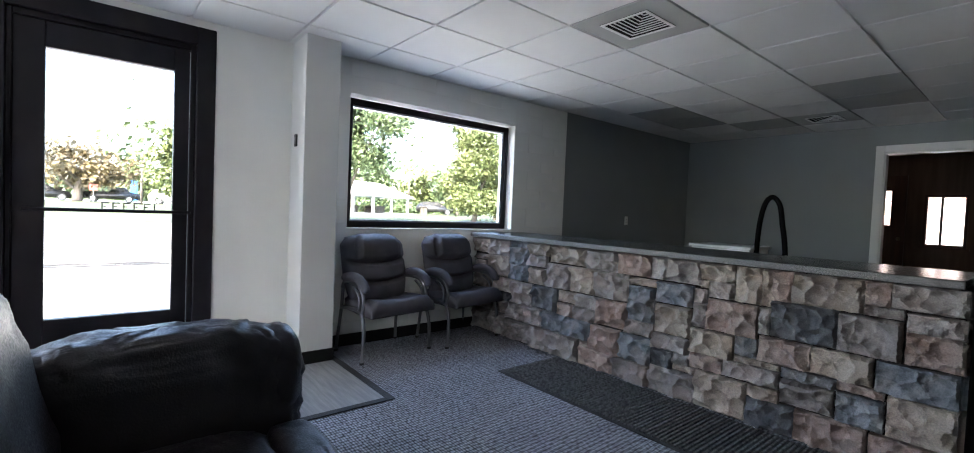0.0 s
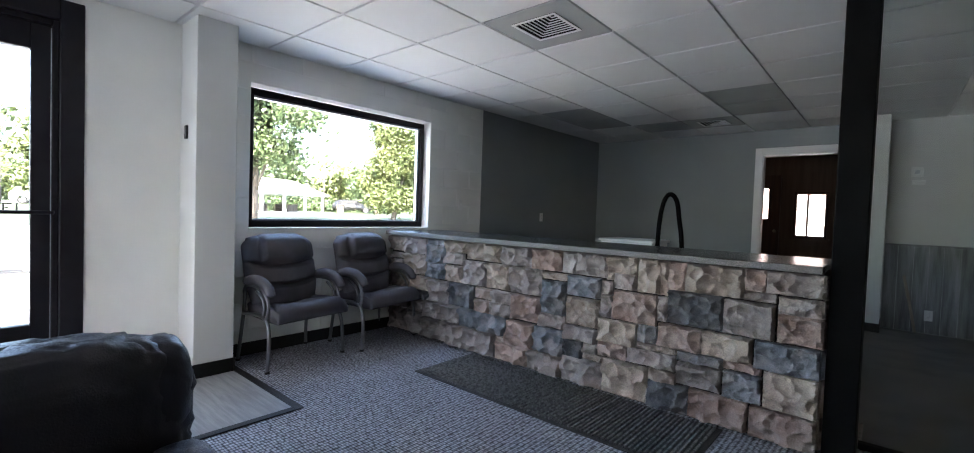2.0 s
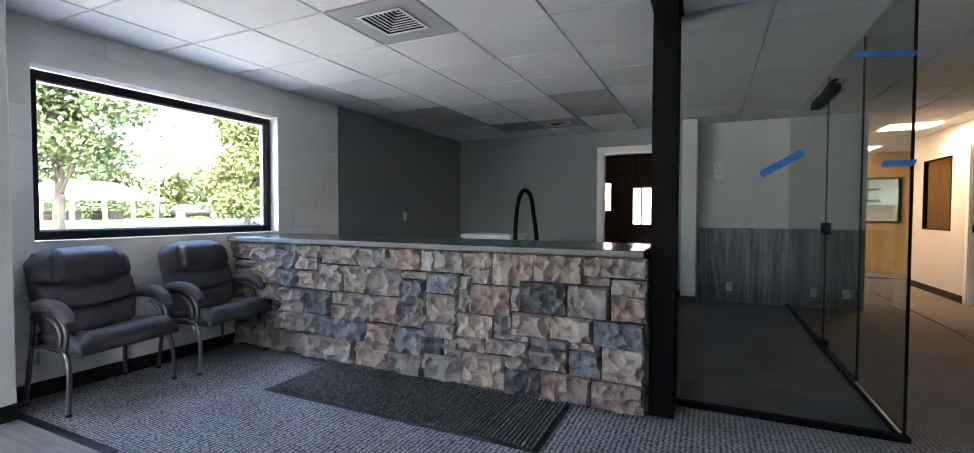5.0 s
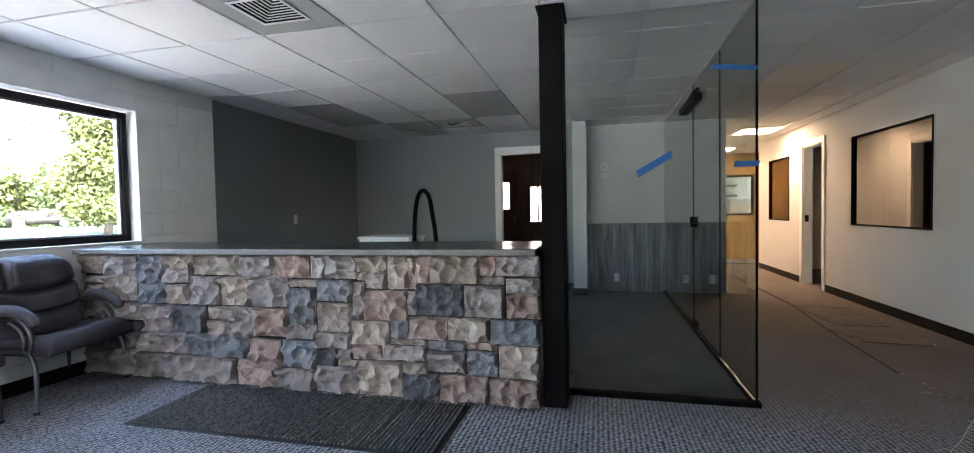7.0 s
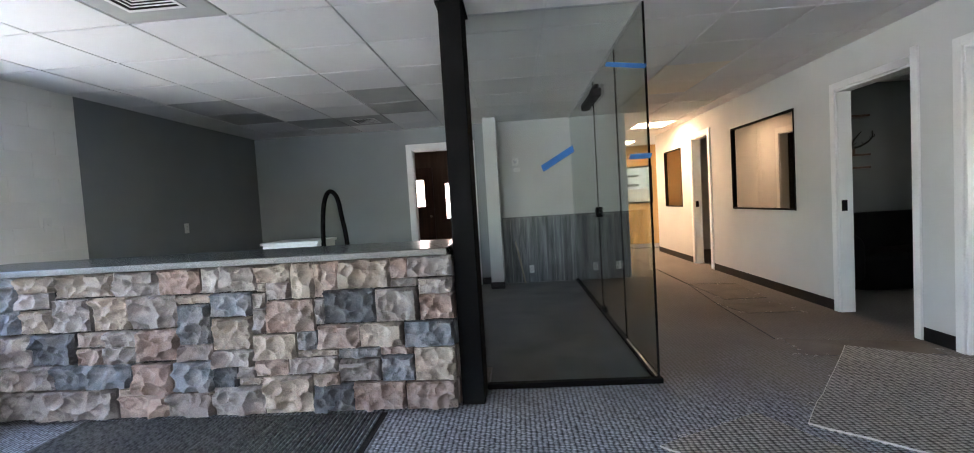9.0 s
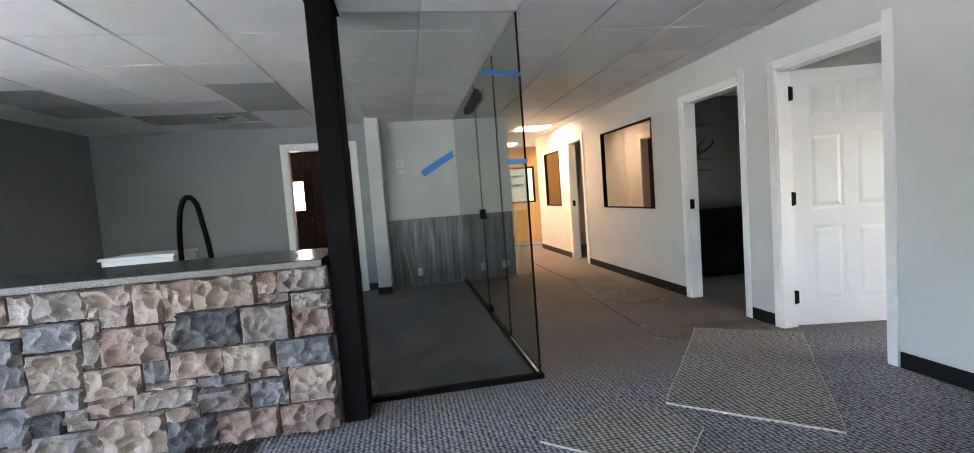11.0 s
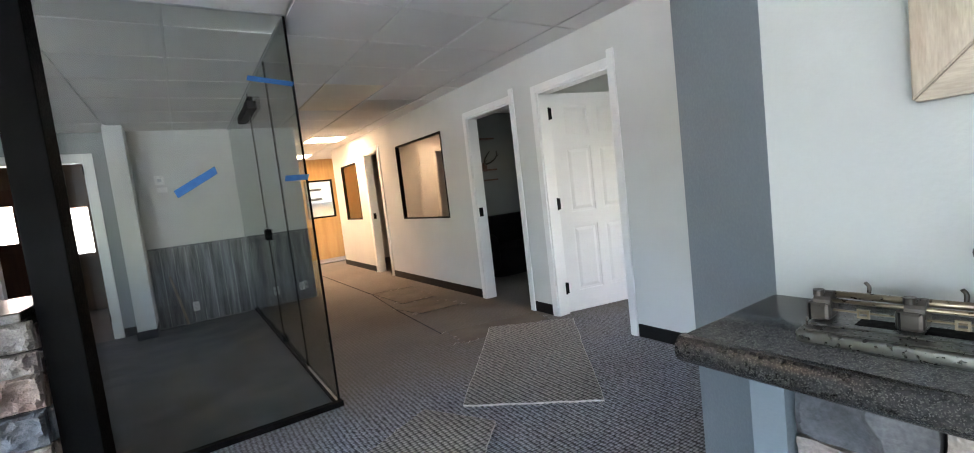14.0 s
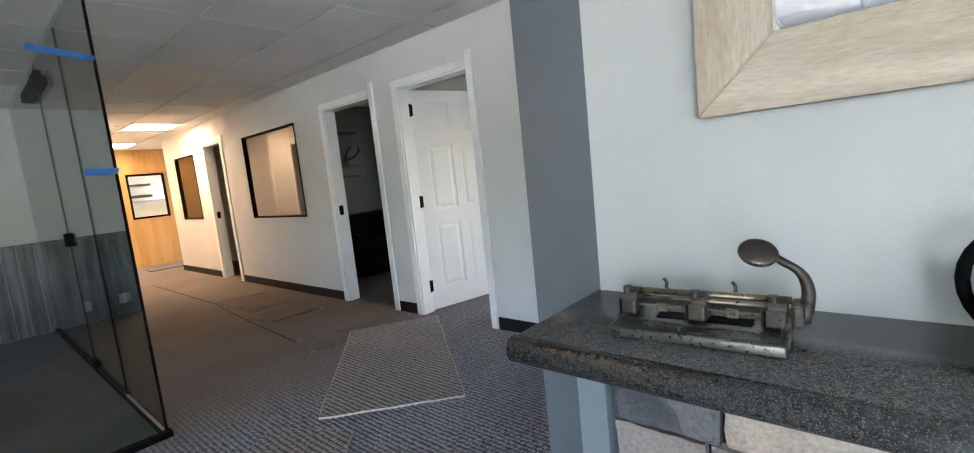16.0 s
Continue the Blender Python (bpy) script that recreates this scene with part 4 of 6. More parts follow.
def glass_office():
    g = thing("glass_partition", (1.1, 3.57, 0), "frameless glass office partition with black floor channel", "glass partition")
    YF, XS = 3.572, 1.632
    top = CEIL - 0.006
    part("front_pane", box((0.549, YF - 0.005, 0.03), (XS - 0.007, YF + 0.005, top)), M_PARTITION, g)
    part("floor_channel", box((0.548, YF - 0.022, 0.0), (XS + 0.022, YF + 0.022, 0.035), 0.003), M_BLACK, g)
    part("floor_channel", box((XS - 0.022, YF + 0.024, 0.0), (XS + 0.022, YB - 0.06, 0.03), 0.003), M_BLACK, g)
    part("head_channel", box((0.56, YF - 0.011, top - 0.003), (XS + 0.011, YF + 0.011, CEIL - 0.0035)), M_SILVER, g)
    part("head_channel", box((XS - 0.012, YF + 0.013, top - 0.014), (XS + 0.012, YB - 0.04, CEIL - 0.0035)), M_SILVER, g)
    part("threshold_strip", box((XS - 0.012, YF + 0.03, 0.0305), (XS + 0.004, 4.41, 0.034), 0.001), M_TUBE, g, "worn bright metal strip")
    for a, b in ((YF + 0.007, 4.415), (5.43, YB - 0.045)):
        part("side_pane", box((XS - 0.005, a, 0.03), (XS + 0.005, b, top)), M_PARTITION, g)
    d = part("glass_door", box((XS - 0.005, 4.421, 0.034), (XS + 0.005, 5.424, top - 0.02)), M_PARTITION, g)
    part("lock", box((XS - 0.03, 5.36, 0.99), (XS + 0.03, 5.45, 1.09), 0.004), M_BLACK, d, "black glass-door lock")
    part("patch_fitting", box((XS - 0.02, 5.30, 0.034), (XS + 0.02, 5.42, 0.09), 0.004), M_BLACK, d)
    part("closer", box((XS - 0.06, 5.10, 2.14), (XS + 0.02, 5.85, 2.21), 0.006), M_BLACK, d, "black overhead door closer")
    part("closer_arm", box((XS - 0.05, 5.05, 2.212), (XS - 0.01, 5.35, 2.235), 0.003), M_BLACK, d)
    for a in (4.418, 5.427):
        part("edge_seal", box((XS - 0.006, a - 0.0025, 0.031), (XS + 0.006, a + 0.0025, top - 0.02)), M_BLACK, g)
    part("corner_seal", box((XS - 0.006, YF - 0.004, 0.036), (XS + 0.0065, YF + 0.0065, top)), M_BLACK, g)
    # strips of tape
    for a, b, w in (((0.975, YF - 0.0062, 1.39), (1.165, YF - 0.0062, 1.50), 0.042), ((1.395, YF - 0.0062, 2.0), (1.628, YF - 0.0062, 1.972), 0.03), ((1.515, YF - 0.0062, 1.427), (1.638, YF - 0.0062, 1.427), 0.034)):
        t = thing("tape_strip", a, "strip of blue masking tape stuck on the glass", "tape")
        p, q = Vector(a), Vector(b)
        along = (q - p).normalized()
        nrm = Vector((0, -1, 0))
        up = along.cross(nrm).normalized() * w / 2
        bm = bmesh.new()
        outer = [bm.verts.new(v) for v in (p - up, q - up * 0.9 + along * 0.012, q + up, p + up - along * 0.008)]
        inner = [bm.verts.new(v.co + nrm * 0.0006) for v in outer]
        bm.faces.new(outer), bm.faces.new(inner)
        for i in range(4):
            bm.faces.new((outer[i], outer[(i + 1) % 4], inner[(i + 1) % 4], inner[i]))
        part("strip", bm, M_TAPE, t)


glass_office()


def wainscot():
    w = tagged(new("wainscot"), "weathered grey vertical board wainscot with cap rail", "wainscot", kind="structure")
    ORIGIN[w] = Vector((0, 0, 0))
    y1 = YB - 0.021
    x, i = 0.585, 0
    while x < 2.41:
        wd = min((0.118, 0.132, 0.124)[i % 3], 2.415 - x)
        part("board", box((x, y1 - 0.014, 0.005), (x + wd - 0.003, y1, 0.945), 0.002), M_BOARD, w)
        x, i = x + wd, i + 1
    part("cap_rail", box((0.585, y1 - 0.024, 0.947), (2.418, y1, 0.972), 0.003), M_BOARD, w)


wainscot()
stick = thing("broom_stick", (0.875, 7.38, 0), "pale broken broom handle leaning on the wainscot", "stick")
part("shaft", tube([(0.875, 7.38, 0.008), (0.82, 7.41, 0.32), (0.76, 7.445, 0.62)], 0.014, 8), M_PALEWOOD_UP, stick, "", True)

# ---- behind the counter ----
cab = thing("low_cabinet", (-1.5, 5.6, 0), "white low cabinet behind the counter", "cabinet")
part("body", box((-1.92, 5.42, 0.0), (-1.32, 5.9, 0.885), 0.004), M_PLASTIC, cab)
part("top", box((-1.94, 5.40, 0.887), (-1.30, 5.92, 0.915), 0.004), M_PLASTIC, cab)
part("drawer", box((-1.90, 5.405, 0.70), (-1.34, 5.4195, 0.86), 0.003), M_PLASTIC, cab)
part("drawer", box((-1.90, 5.405, 0.50), (-1.34, 5.4195, 0.68), 0.003), M_PLASTIC, cab)


def vacuum():
    v = thing("vacuum_cleaner", (-1.15, 5.55, 0), "black vacuum cleaner with its ribbed hose arched up", "vacuum cleaner")
    part("body", cushion((-1.08, 5.75, 0.19), (0.2, 0.24, 0.17), 0.5, 0.6), M_RUBBER, v, "", True)
    pts = bow([(-1.285, 5.5, 0.3), (-1.285, 5.5, 0.9), (-1.265, 5.5, 1.20), (-1.225, 5.5, 1.37), (-1.165, 5.5, 1.425), (-1.10, 5.5, 1.35), (-1.065, 5.5, 1.15), (-1.03, 5.5, 0.9), (-1.03, 5.62, 0.3)], 12)
    part("hose", tube(pts, [0.023 + 0.002 * (i % 2) for i in range(len(pts))], 12), M_BLACK, v, "black ribbed hose", True)


vacuum()

# ---- floor coverings ----
def runner():
    r = thing("runner_mat", (-0.97, 2.97, 0), "black ribbed entrance mat with rubber edge", "mat")
    x0, x1, y0, y1 = -1.915, -0.025, 2.645, 3.262
    part("backing", box((x0, y0, 0.001), (x1, y1, 0.007), 0.002), M_RUBBER, r)
    n = 74
    step = (x1 - x0 - 0.05) / n
    for i in range(n):
        a = x0 + 0.025 + step * i
        part("rib", box((a + 0.006, y0 + 0.02, 0.0068), (a + step - 0.006, y1 - 0.02, 0.019), 0.003), M_RUNNER, r)


runner()


def entrance_mat():
    m = thing("entrance_mat", (-2.38, 0.9, 0), "grey wood-look vinyl floor panel with dark rubber border", "mat")
    x0, x1, y0, y1 = -2.86, -1.88, 0.1, 1.79
    part("sheet", box((x0 + 0.05, y0 + 0.05, 0.001), (x1 - 0.05, y1 - 0.05, 0.007)), M_VINYL, m)
    for lo, hi in (((x0, y0, 0.001), (x1, y0 + 0.05, 0.009)), ((x0, y1 - 0.05, 0.001), (x1, y1, 0.009)), ((x0, y0 + 0.05, 0.001), (x0 + 0.05, y1 - 0.05, 0.009)), ((x1 - 0.05, y0 + 0.05, 0.001), (x1, y1 - 0.05, 0.009))):
        part("border", box(lo, hi, 0.003), M_RUBBER, m)


entrance_mat()


def carpet_piece(corners, lift, label, pile=None):
    """A loose piece of carpet lying on the floor, its edge frayed a little."""
    c = sum((Vector((*p, 0)) for p in corners), Vector()) / len(corners)
    t = thing("carpet_piece", c, label, "carpet piece", "loose carpet pieces")
    bm = bmesh.new()
    ring = []
    for k in range(len(corners)):
        a, b = Vector((*corners[k], 0)), Vector((*corners[(k + 1) % len(corners)], 0))
        for s in range(10):
            q = a.lerp(b, s / 10)
            ring.append(q + Vector((random.uniform(-1, 1), random.uniform(-1, 1), 0)) * 0.004)
    low = [bm.verts.new(q + Vector((0, 0, 0.002))) for q in ring]
    high = [bm.verts.new(q + Vector((0, 0, 0.002 + lift))) for q in ring]
    bm.faces.new(high), bm.faces.new(low)
    for i in range(len(ring)):
        bm.faces.new((low[i], low[(i + 1) % len(ring)], high[(i + 1) % len(ring)], high[i]))
    part("carpet_top", bm, pile or M_CARPET_LOOSE, t)
    part("edge", tube([q + Vector((0, 0, 0.002 + lift * 0.7)) for q in ring + ring[:1]], 0.0045 if pile is None else 0.0025, 5), M_CARPET_EDGE if pile is None else M_RUNNER, t, "frayed edge")
    # stray threads
    bm = bmesh.new()
    for i in range(14):
        q = random.choice(ring) + Vector((0, 0, 0.004))
        a = random.uniform(0, 6.3)
        tube(bow([q, q + Vector((math.cos(a) * 0.03, math.sin(a) * 0.03, 0.004)), q + Vector((math.cos(a + 0.6) * 0.06, math.sin(a + 0.6) * 0.06, 0.0))], 3), 0.0008, 4, bm)
    tagged(part("threads", bm, M_CARPET_EDGE, t, "loose threads"), kind="stuff")


carpet_piece([(3.11, 4.09), (2.172, 2.965), (2.762, 2.435), (3.72, 3.68)], 0.014, "large loose carpet piece lying askew on the carpet")
carpet_piece([(1.985, 3.09), (1.40, 2.79), (1.88, 2.36), (2.205, 2.68)], 0.014, "loose carpet piece with frayed edge")
carpet_piece([(2.80, 4.33), (2.72, 3.93), (3.10, 3.90), (3.60, 3.86), (3.66, 4.15)], 0.005, "lifted carpet strip by the doorway", M_CARPET_MATTED)
carpet_piece([(2.84, 5.56), (2.93, 5.15), (3.40, 5.12), (3.40, 5.55)], 0.005, "cut carpet patch lying in the corridor", M_CARPET_MATTED)
carpet_piece([(2.96, 6.72), (2.99, 5.77), (3.42, 5.76), (3.49, 6.62)], 0.004, "cut carpet patch lying in the corridor", M_CARPET_MATTED)
seam = bmesh.new()
for pts in ([(2.75, 4.35, 0.002), (2.83, 5.56, 0.002), (2.95, 6.72, 0.002), (2.95, 9.3, 0.002)], [(2.95, 6.72, 0.002), (3.50, 6.62, 0.002)]):
    tube(pts, 0.006, 6, seam)
structure("carpet_seam", seam, M_BASE, "dark cut seam in the carpet", "carpet seam")
scrap = thing("carpet_scrap", (3.55, 11.2, 0), "dark scrap of carpet at the corridor end", "carpet scrap")
part("pile", box((3.35, 11.1, 0.001), (3.95, 11.45, 0.02), 0.006), M_RUNNER, scrap)


# ---- guest chairs ----
def quilted(front, back, nu=40, nv=44):
    """A padded body: a shaped front and a plain back over one square of u and v, closed round the rim."""
    bm = bmesh.new()
    sheets = [[[bm.verts.new(f(i / nu, j / nv)) for i in range(nu + 1)] for j in range(nv + 1)] for f in (front, back)]
    for g in sheets:
        for j in range(nv):
            for i in range(nu):
                bm.faces.new((g[j][i], g[j][i + 1], g[j + 1][i + 1], g[j + 1][i]))
    rims = [[g[0][i] for i in range(nu + 1)] + [g[j][nu] for j in range(1, nv + 1)] + [g[nv][i] for i in range(nu - 1, -1, -1)] + [g[j][0] for j in range(nv - 1, 0, -1)] for g in sheets]
    for k in range(len(rims[0])):
        q = (k + 1) % len(rims[0])
        bm.faces.new((rims[0][k], rims[0][q], rims[1][q], rims[1][k]))
    return bm


def ease(a, b, v):
    t = min(max((v - a) / (b - a), 0.0), 1.0)
    return t * t * (3 - 2 * t)


def chair_back(u, v, face):
    """Backrest: a head pillow over two rolls, parted by seams that hang in the middle."""
    s = 2 * u - 1
    w = 0.292 * (0.88 + 0.12 * ease(0, 0.4, v)) * (1 - 0.16 * ease(0.82, 1.0, v) ** 2)
    x, z = -0.275 - 0.125 * v, 0.40 + 0.53 * v - 0.02 * abs(s) ** 4 * ease(0.7, 1, v)
    rim = max(0.0, (1 - abs(s) ** 5) * (1 - abs(2 * v - 1) ** 9)) ** 0.5
    if not face:
        return Vector((x - 0.02 - 0.03 * rim, s * w, z))
    puff = 0.088 * rim
    for seam in (0.30, 0.575):
        d = v - (seam + 0.07 * s * s)
        puff -= 0.046 * math.exp(-(d / 0.026) ** 2) * rim
    pv = 0.64 + 0.06 * s * s
    pillow = ease(0.68, 0.60, abs(s)) * ease(pv - 0.03, pv + 0.03, v)
    puff += 0.046 * pillow * (1 - 0.6 * ease(0.93, 1.0, v)) * max(0.0, 1 - (2 * (v - 0.83) / 0.42) ** 2) ** 0.3
    puff -= 0.03 * math.exp(-((abs(s) - 0.68) / 0.035) ** 2) * ease(0.62, 0.70, v) * rim
    puff += 0.003 * noise.noise(Vector((s * 4, v * 9, 1.3)))
    return Vector((x + puff, s * w, z + 0.012 * pillow))


def chair_seat(u, v, face):
    """Seat: dished in the middle, raised along the sides, rolling over at the front."""
    s = 2 * u - 1
    w = 0.298 * (0.86 + 0.14 * ease(0, 0.6, v))
    flatv = min(v / 0.72, 1.0)
    x, z = -0.36 + 0.415 * flatv, 0.425 + 0.045 * flatv ** 2 - 0.014 * math.sin(flatv * math.pi) * (1 - s * s)
    if v > 0.72:
        a = (v - 0.72) / 0.28 * radians(165)
        x, z = x + 0.068 * math.sin(a), z - 0.066 + 0.066 * math.cos(a)
    if not face:
        return Vector((min(x, 0.07), s * w * 0.96, 0.34))
    z += 0.045 * abs(s) ** 2 * (1 - ease(0.35, 0.85, v)) - 0.040 * abs(s) ** 8
    d = abs(s) - (0.56 + 0.38 * ease(0.1, 0.8, v))
    z -= 0.028 * math.exp(-(d / 0.05) ** 2) * (1 - ease(0.7, 0.9, v))
    x -= 0.03 * s * s * ease(0.6, 0.9, v)
    z += 0.004 * noise.noise(Vector((s * 5, v * 7, 4.1)))
    return Vector((x, s * w, max(z, 0.345)))


def guest_chair():
    """Facing +x, feet on the floor, origin between the front feet."""
    c = thing("guest_chair", (0, 0, 0), "charcoal leatherette guest chair with curved gunmetal tube arms", "chair", "chairs under the window")
    part("seat", quilted(lambda u, v: chair_seat(u, v, True), lambda u, v: chair_seat(u, v, False)), M_CHAIR, c, "padded seat with a rolled front", True)
    part("seat_pan", box((-0.33, -0.21, 0.32), (-0.06, 0.21, 0.339), 0.004, 2), M_BLACK, c)
    part("backrest", quilted(lambda u, v: chair_back(u, v, True), lambda u, v: chair_back(u, v, False), 44, 60), M_CHAIR, c, "padded backrest with a head pillow", True)
    for s in (-1, 1):
        y = 0.30 * s
        part("front_leg", tube(bow([(0.012, 0.322 * s, 0.012), (0.016, 0.318 * s, 0.12), (0.006, 0.31 * s, 0.26), (-0.03, 0.303 * s, 0.345), (-0.11, 0.297 * s, 0.378), (-0.22, 0.29 * s, 0.375), (-0.37, 0.28 * s, 0.36)], 8), 0.0135, 12), M_TUBE, c, "curved gunmetal tube", True)
        part("arm_loop", tube(bow([(-0.045, y, 0.362), (-0.022, y, 0.43), (-0.04, y, 0.51), (-0.10, y, 0.565), (-0.20, y, 0.583), (-0.31, y * 0.97, 0.575), (-0.37, y * 0.92, 0.52)], 8), 0.0125, 12), M_TUBE, c, "", True)
        part("arm_strut", tube(bow([(-0.085, y, 0.378), (-0.072, y, 0.44), (-0.10, y, 0.505), (-0.17, y, 0.553)], 8), 0.010, 10), M_TUBE, c, "", True)
        part("rear_leg", tube(bow([(-0.355, 0.275 * s, 0.54), (-0.375, 0.275 * s, 0.36), (-0.40, 0.28 * s, 0.18), (-0.415, 0.29 * s, 0.012)], 6), 0.013, 10), M_TUBE, c, "", True)
        pad = bow([(-0.315, y, 0.600), (-0.28, y, 0.612), (-0.20, y, 0.628), (-0.11, y, 0.622), (-0.04, y, 0.588), (0.0, y, 0.545), (0.008, y, 0.525)], 6)
        n = len(pad) - 1
        part("armrest", tube(pad, [0.035 * max(0.12, 1 - abs(2 * i / n - 1) ** 6) ** 0.5 for i in range(n + 1)], 18), M_CHAIR, c, "drooping padded armrest", True)
        for x, yy in ((0.012, 0.322 * s), (-0.415, 0.29 * s)):
            part("foot_cap", disc((x, yy, 0.008), (0, 0, 1), 0.017, 0.016, 12), M_RUBBER, c)
    part("crossbar", tube([(-0.365, -0.275, 0.362), (-0.365, 0.275, 0.362)], 0.012, 8), M_TUBE, c)
    return c


chair = guest_chair()
copy_thing(chair, pose(-2.645, 2.965, 0, 0, 0, 9))
chair.matrix_basis = pose(-2.63, 2.20, 0, 0, 0, 8)


# ---- leather armchair ----
def armchair():
    a = thing("leather_armchair", (-1.55, 0.35, 0), "black leather armchair with puffy padded arms", "armchair")

    def slab(name, c, h, e1=0.5, e2=0.5, w=0.05, seed=0, label="", parent=None, rot=None, fold=0.022):
        bm = cushion(c, h, e1, e2, 120, 72, rot, wrinkle=w, seed=seed, fold=fold)
        part(name, bm, M_LEATHER, parent or a, label, True)

    slab("arm", (-1.645, 0.585, 0.335), (0.185, 0.545, 0.315), 0.62, 0.5, 0.045, 1, "puffy creased padded arm")
    slab("arm_panel", (-1.66, 0.50, 0.20), (0.14, 0.46, 0.18), 0.35, 0.35, 0.015, 8)
    slab("arm_cap", (-1.64, 1.02, 0.40), (0.165, 0.105, 0.215), 0.75, 0.8, 0.035, 7, "puckered arm front")
    slab("arm", (-0.76, 0.25, 0.26), (0.12, 0.40, 0.24), 0.35, 0.35, 0.02, 2)
    slab("seat", (-1.22, 0.50, 0.15), (0.30, 0.44, 0.10), 0.45, 0.4, 0.04, 3)
    slab("backrest", (-1.20, 0.06, 0.50), (0.42, 0.20, 0.44), 0.5, 0.5, 0.05, 5, rot=Matrix.Rotation(radians(14), 4, "X"))
    slab("footrest", (-1.20, 1.02, 0.14), (0.28, 0.10, 0.11), 0.5, 0.5, 0.05, 6)
    for x in (-1.68, -0.80):
        for y in (0.06, 0.9):
            part("foot", box((x - 0.03, y - 0.03, 0), (x + 0.03, y + 0.03, 0.05), 0.005), M_BLACK, a)


armchair()

# ---- mantel, mirror and the things on it ----
MZ = 0.975


def fireplace():
    f = thing("stone_fireplace", (1.8, 0.3, 0), "stone-faced fireplace base beneath the mantel", "fireplace")
    part("core", box((1.80, -0.55, 0), (XM - 0.002, 1.02, MZ - 0.047)), M_BASE, f, "dark mortar core")
    seed, z = 300, 0.93
    for h, cuts, kinds in ((0.155, (1.02, 0.836, 0.45, 0.05, -0.3, -0.55), "dtgtg"), (0.13, (1.02, 0.86, 0.55, 0.2, -0.2, -0.55), "ggptg"), (0.18, (1.02, 0.75, 0.35, 0.0, -0.3, -0.55), "tbgtg"), (0.16, (1.02, 0.8, 0.5, 0.1, -0.25, -0.55), "pgtgb"), (0.15, (1.02, 0.7, 0.3, -0.1, -0.55), "gtgp"), (0.14, (1.02, 0.85, 0.4, 0.0, -0.55), "tgbt")):
        z -= h
        for (a, b), k in zip(zip(cuts, cuts[1:]), kinds):
            seed += 1
            w = a - b
            stone_piece(split_stone(0.004, 0.003, w - 0.004, h - 0.003, 0.03, seed, 0.25), STONE[k], f, pose(1.80 - 1.8, (a + b) / 2 - 0.3, z, 0, 0, -90))
    part("side_face", box((1.762, 1.024, 0), (XM - 0.002, 1.080, MZ - 0.048)), M_BLUEGREY, f, "blue-grey painted side")
    m = thing("mantel_shelf", (1.77, 0.3, MZ - 0.045), "dark speckled granite mantel shelf with bullnose edge", "mantel")
    part("nose", tube([(1.6105, -0.6, MZ - 0.0225), (1.6105, 1.098, MZ - 0.0225)], 0.0224, 16), M_GRANITE, m, "rounded polished front edge", True)
    bm = box((1.611, -0.6, MZ - 0.045), (XM - 0.001, 1.10, MZ))
    edges = [e for e in bm.edges if all(v.co.y > 1.08 for v in e.verts)]
    bmesh.ops.bevel(bm, geom=edges, offset=0.012, segments=3, affect="EDGES", profile=0.5)
    part("slab", bm, M_GRANITE, m, "", True)


fireplace()


def mirror():
    m = thing("wall_mirror", (XM - 0.02, 0.35, 1.29), "large mirror in a wide pale limed wood frame", "mirror")
    y1, y0, z0, z1, w = 0.875, -0.35, 1.288, 2.15, 0.108
    x0, x1 = XM - 0.034, XM - 0.002
    for nm, mat_, ring in (
        ("bottom_rail", M_PALEWOOD, [(y1, z0), (y0, z0), (y0 + w, z0 + w), (y1 - w, z0 + w)]), ("top_rail", M_PALEWOOD, [(y1, z1), (y0, z1), (y0 + w, z1 - w), (y1 - w, z1 - w)]),
        ("stile", M_PALEWOOD_UP, [(y1, z0), (y1 - w, z0 + w), (y1 - w, z1 - w), (y1, z1)]), ("stile", M_PALEWOOD_UP, [(y0, z0), (y0 + w, z0 + w), (y0 + w, z1 - w), (y0, z1)]),
    ):
        bm = bmesh.new()
        cy, cz = sum(p[0] for p in ring) / 4, sum(p[1] for p in ring) / 4
        ring = [(cy + (a - cy) * 0.9985, cz + (b - cz) * 0.9985) for a, b in ring]
        f, b = [bm.verts.new((x0, p, q)) for p, q in ring], [bm.verts.new((x1, p, q)) for p, q in ring]
        bm.faces.new(f), bm.faces.new(b)
        for i in range(4):
            bm.faces.new((f[i], f[(i + 1) % 4], b[(i + 1) % 4], b[i]))
        bmesh.ops.bevel(bm, geom=bm.edges[:], offset=0.0025, segments=2, affect="EDGES")
        part(nm, bm, mat_, m)
    part("mirror_glass", box((x0 + 0.014, y0 + w - 0.01, z0 + w - 0.01), (x0 + 0.018, y1 - w + 0.01, z1 - w + 0.01)), M_MIRROR, m, "silvered glass")


mirror()


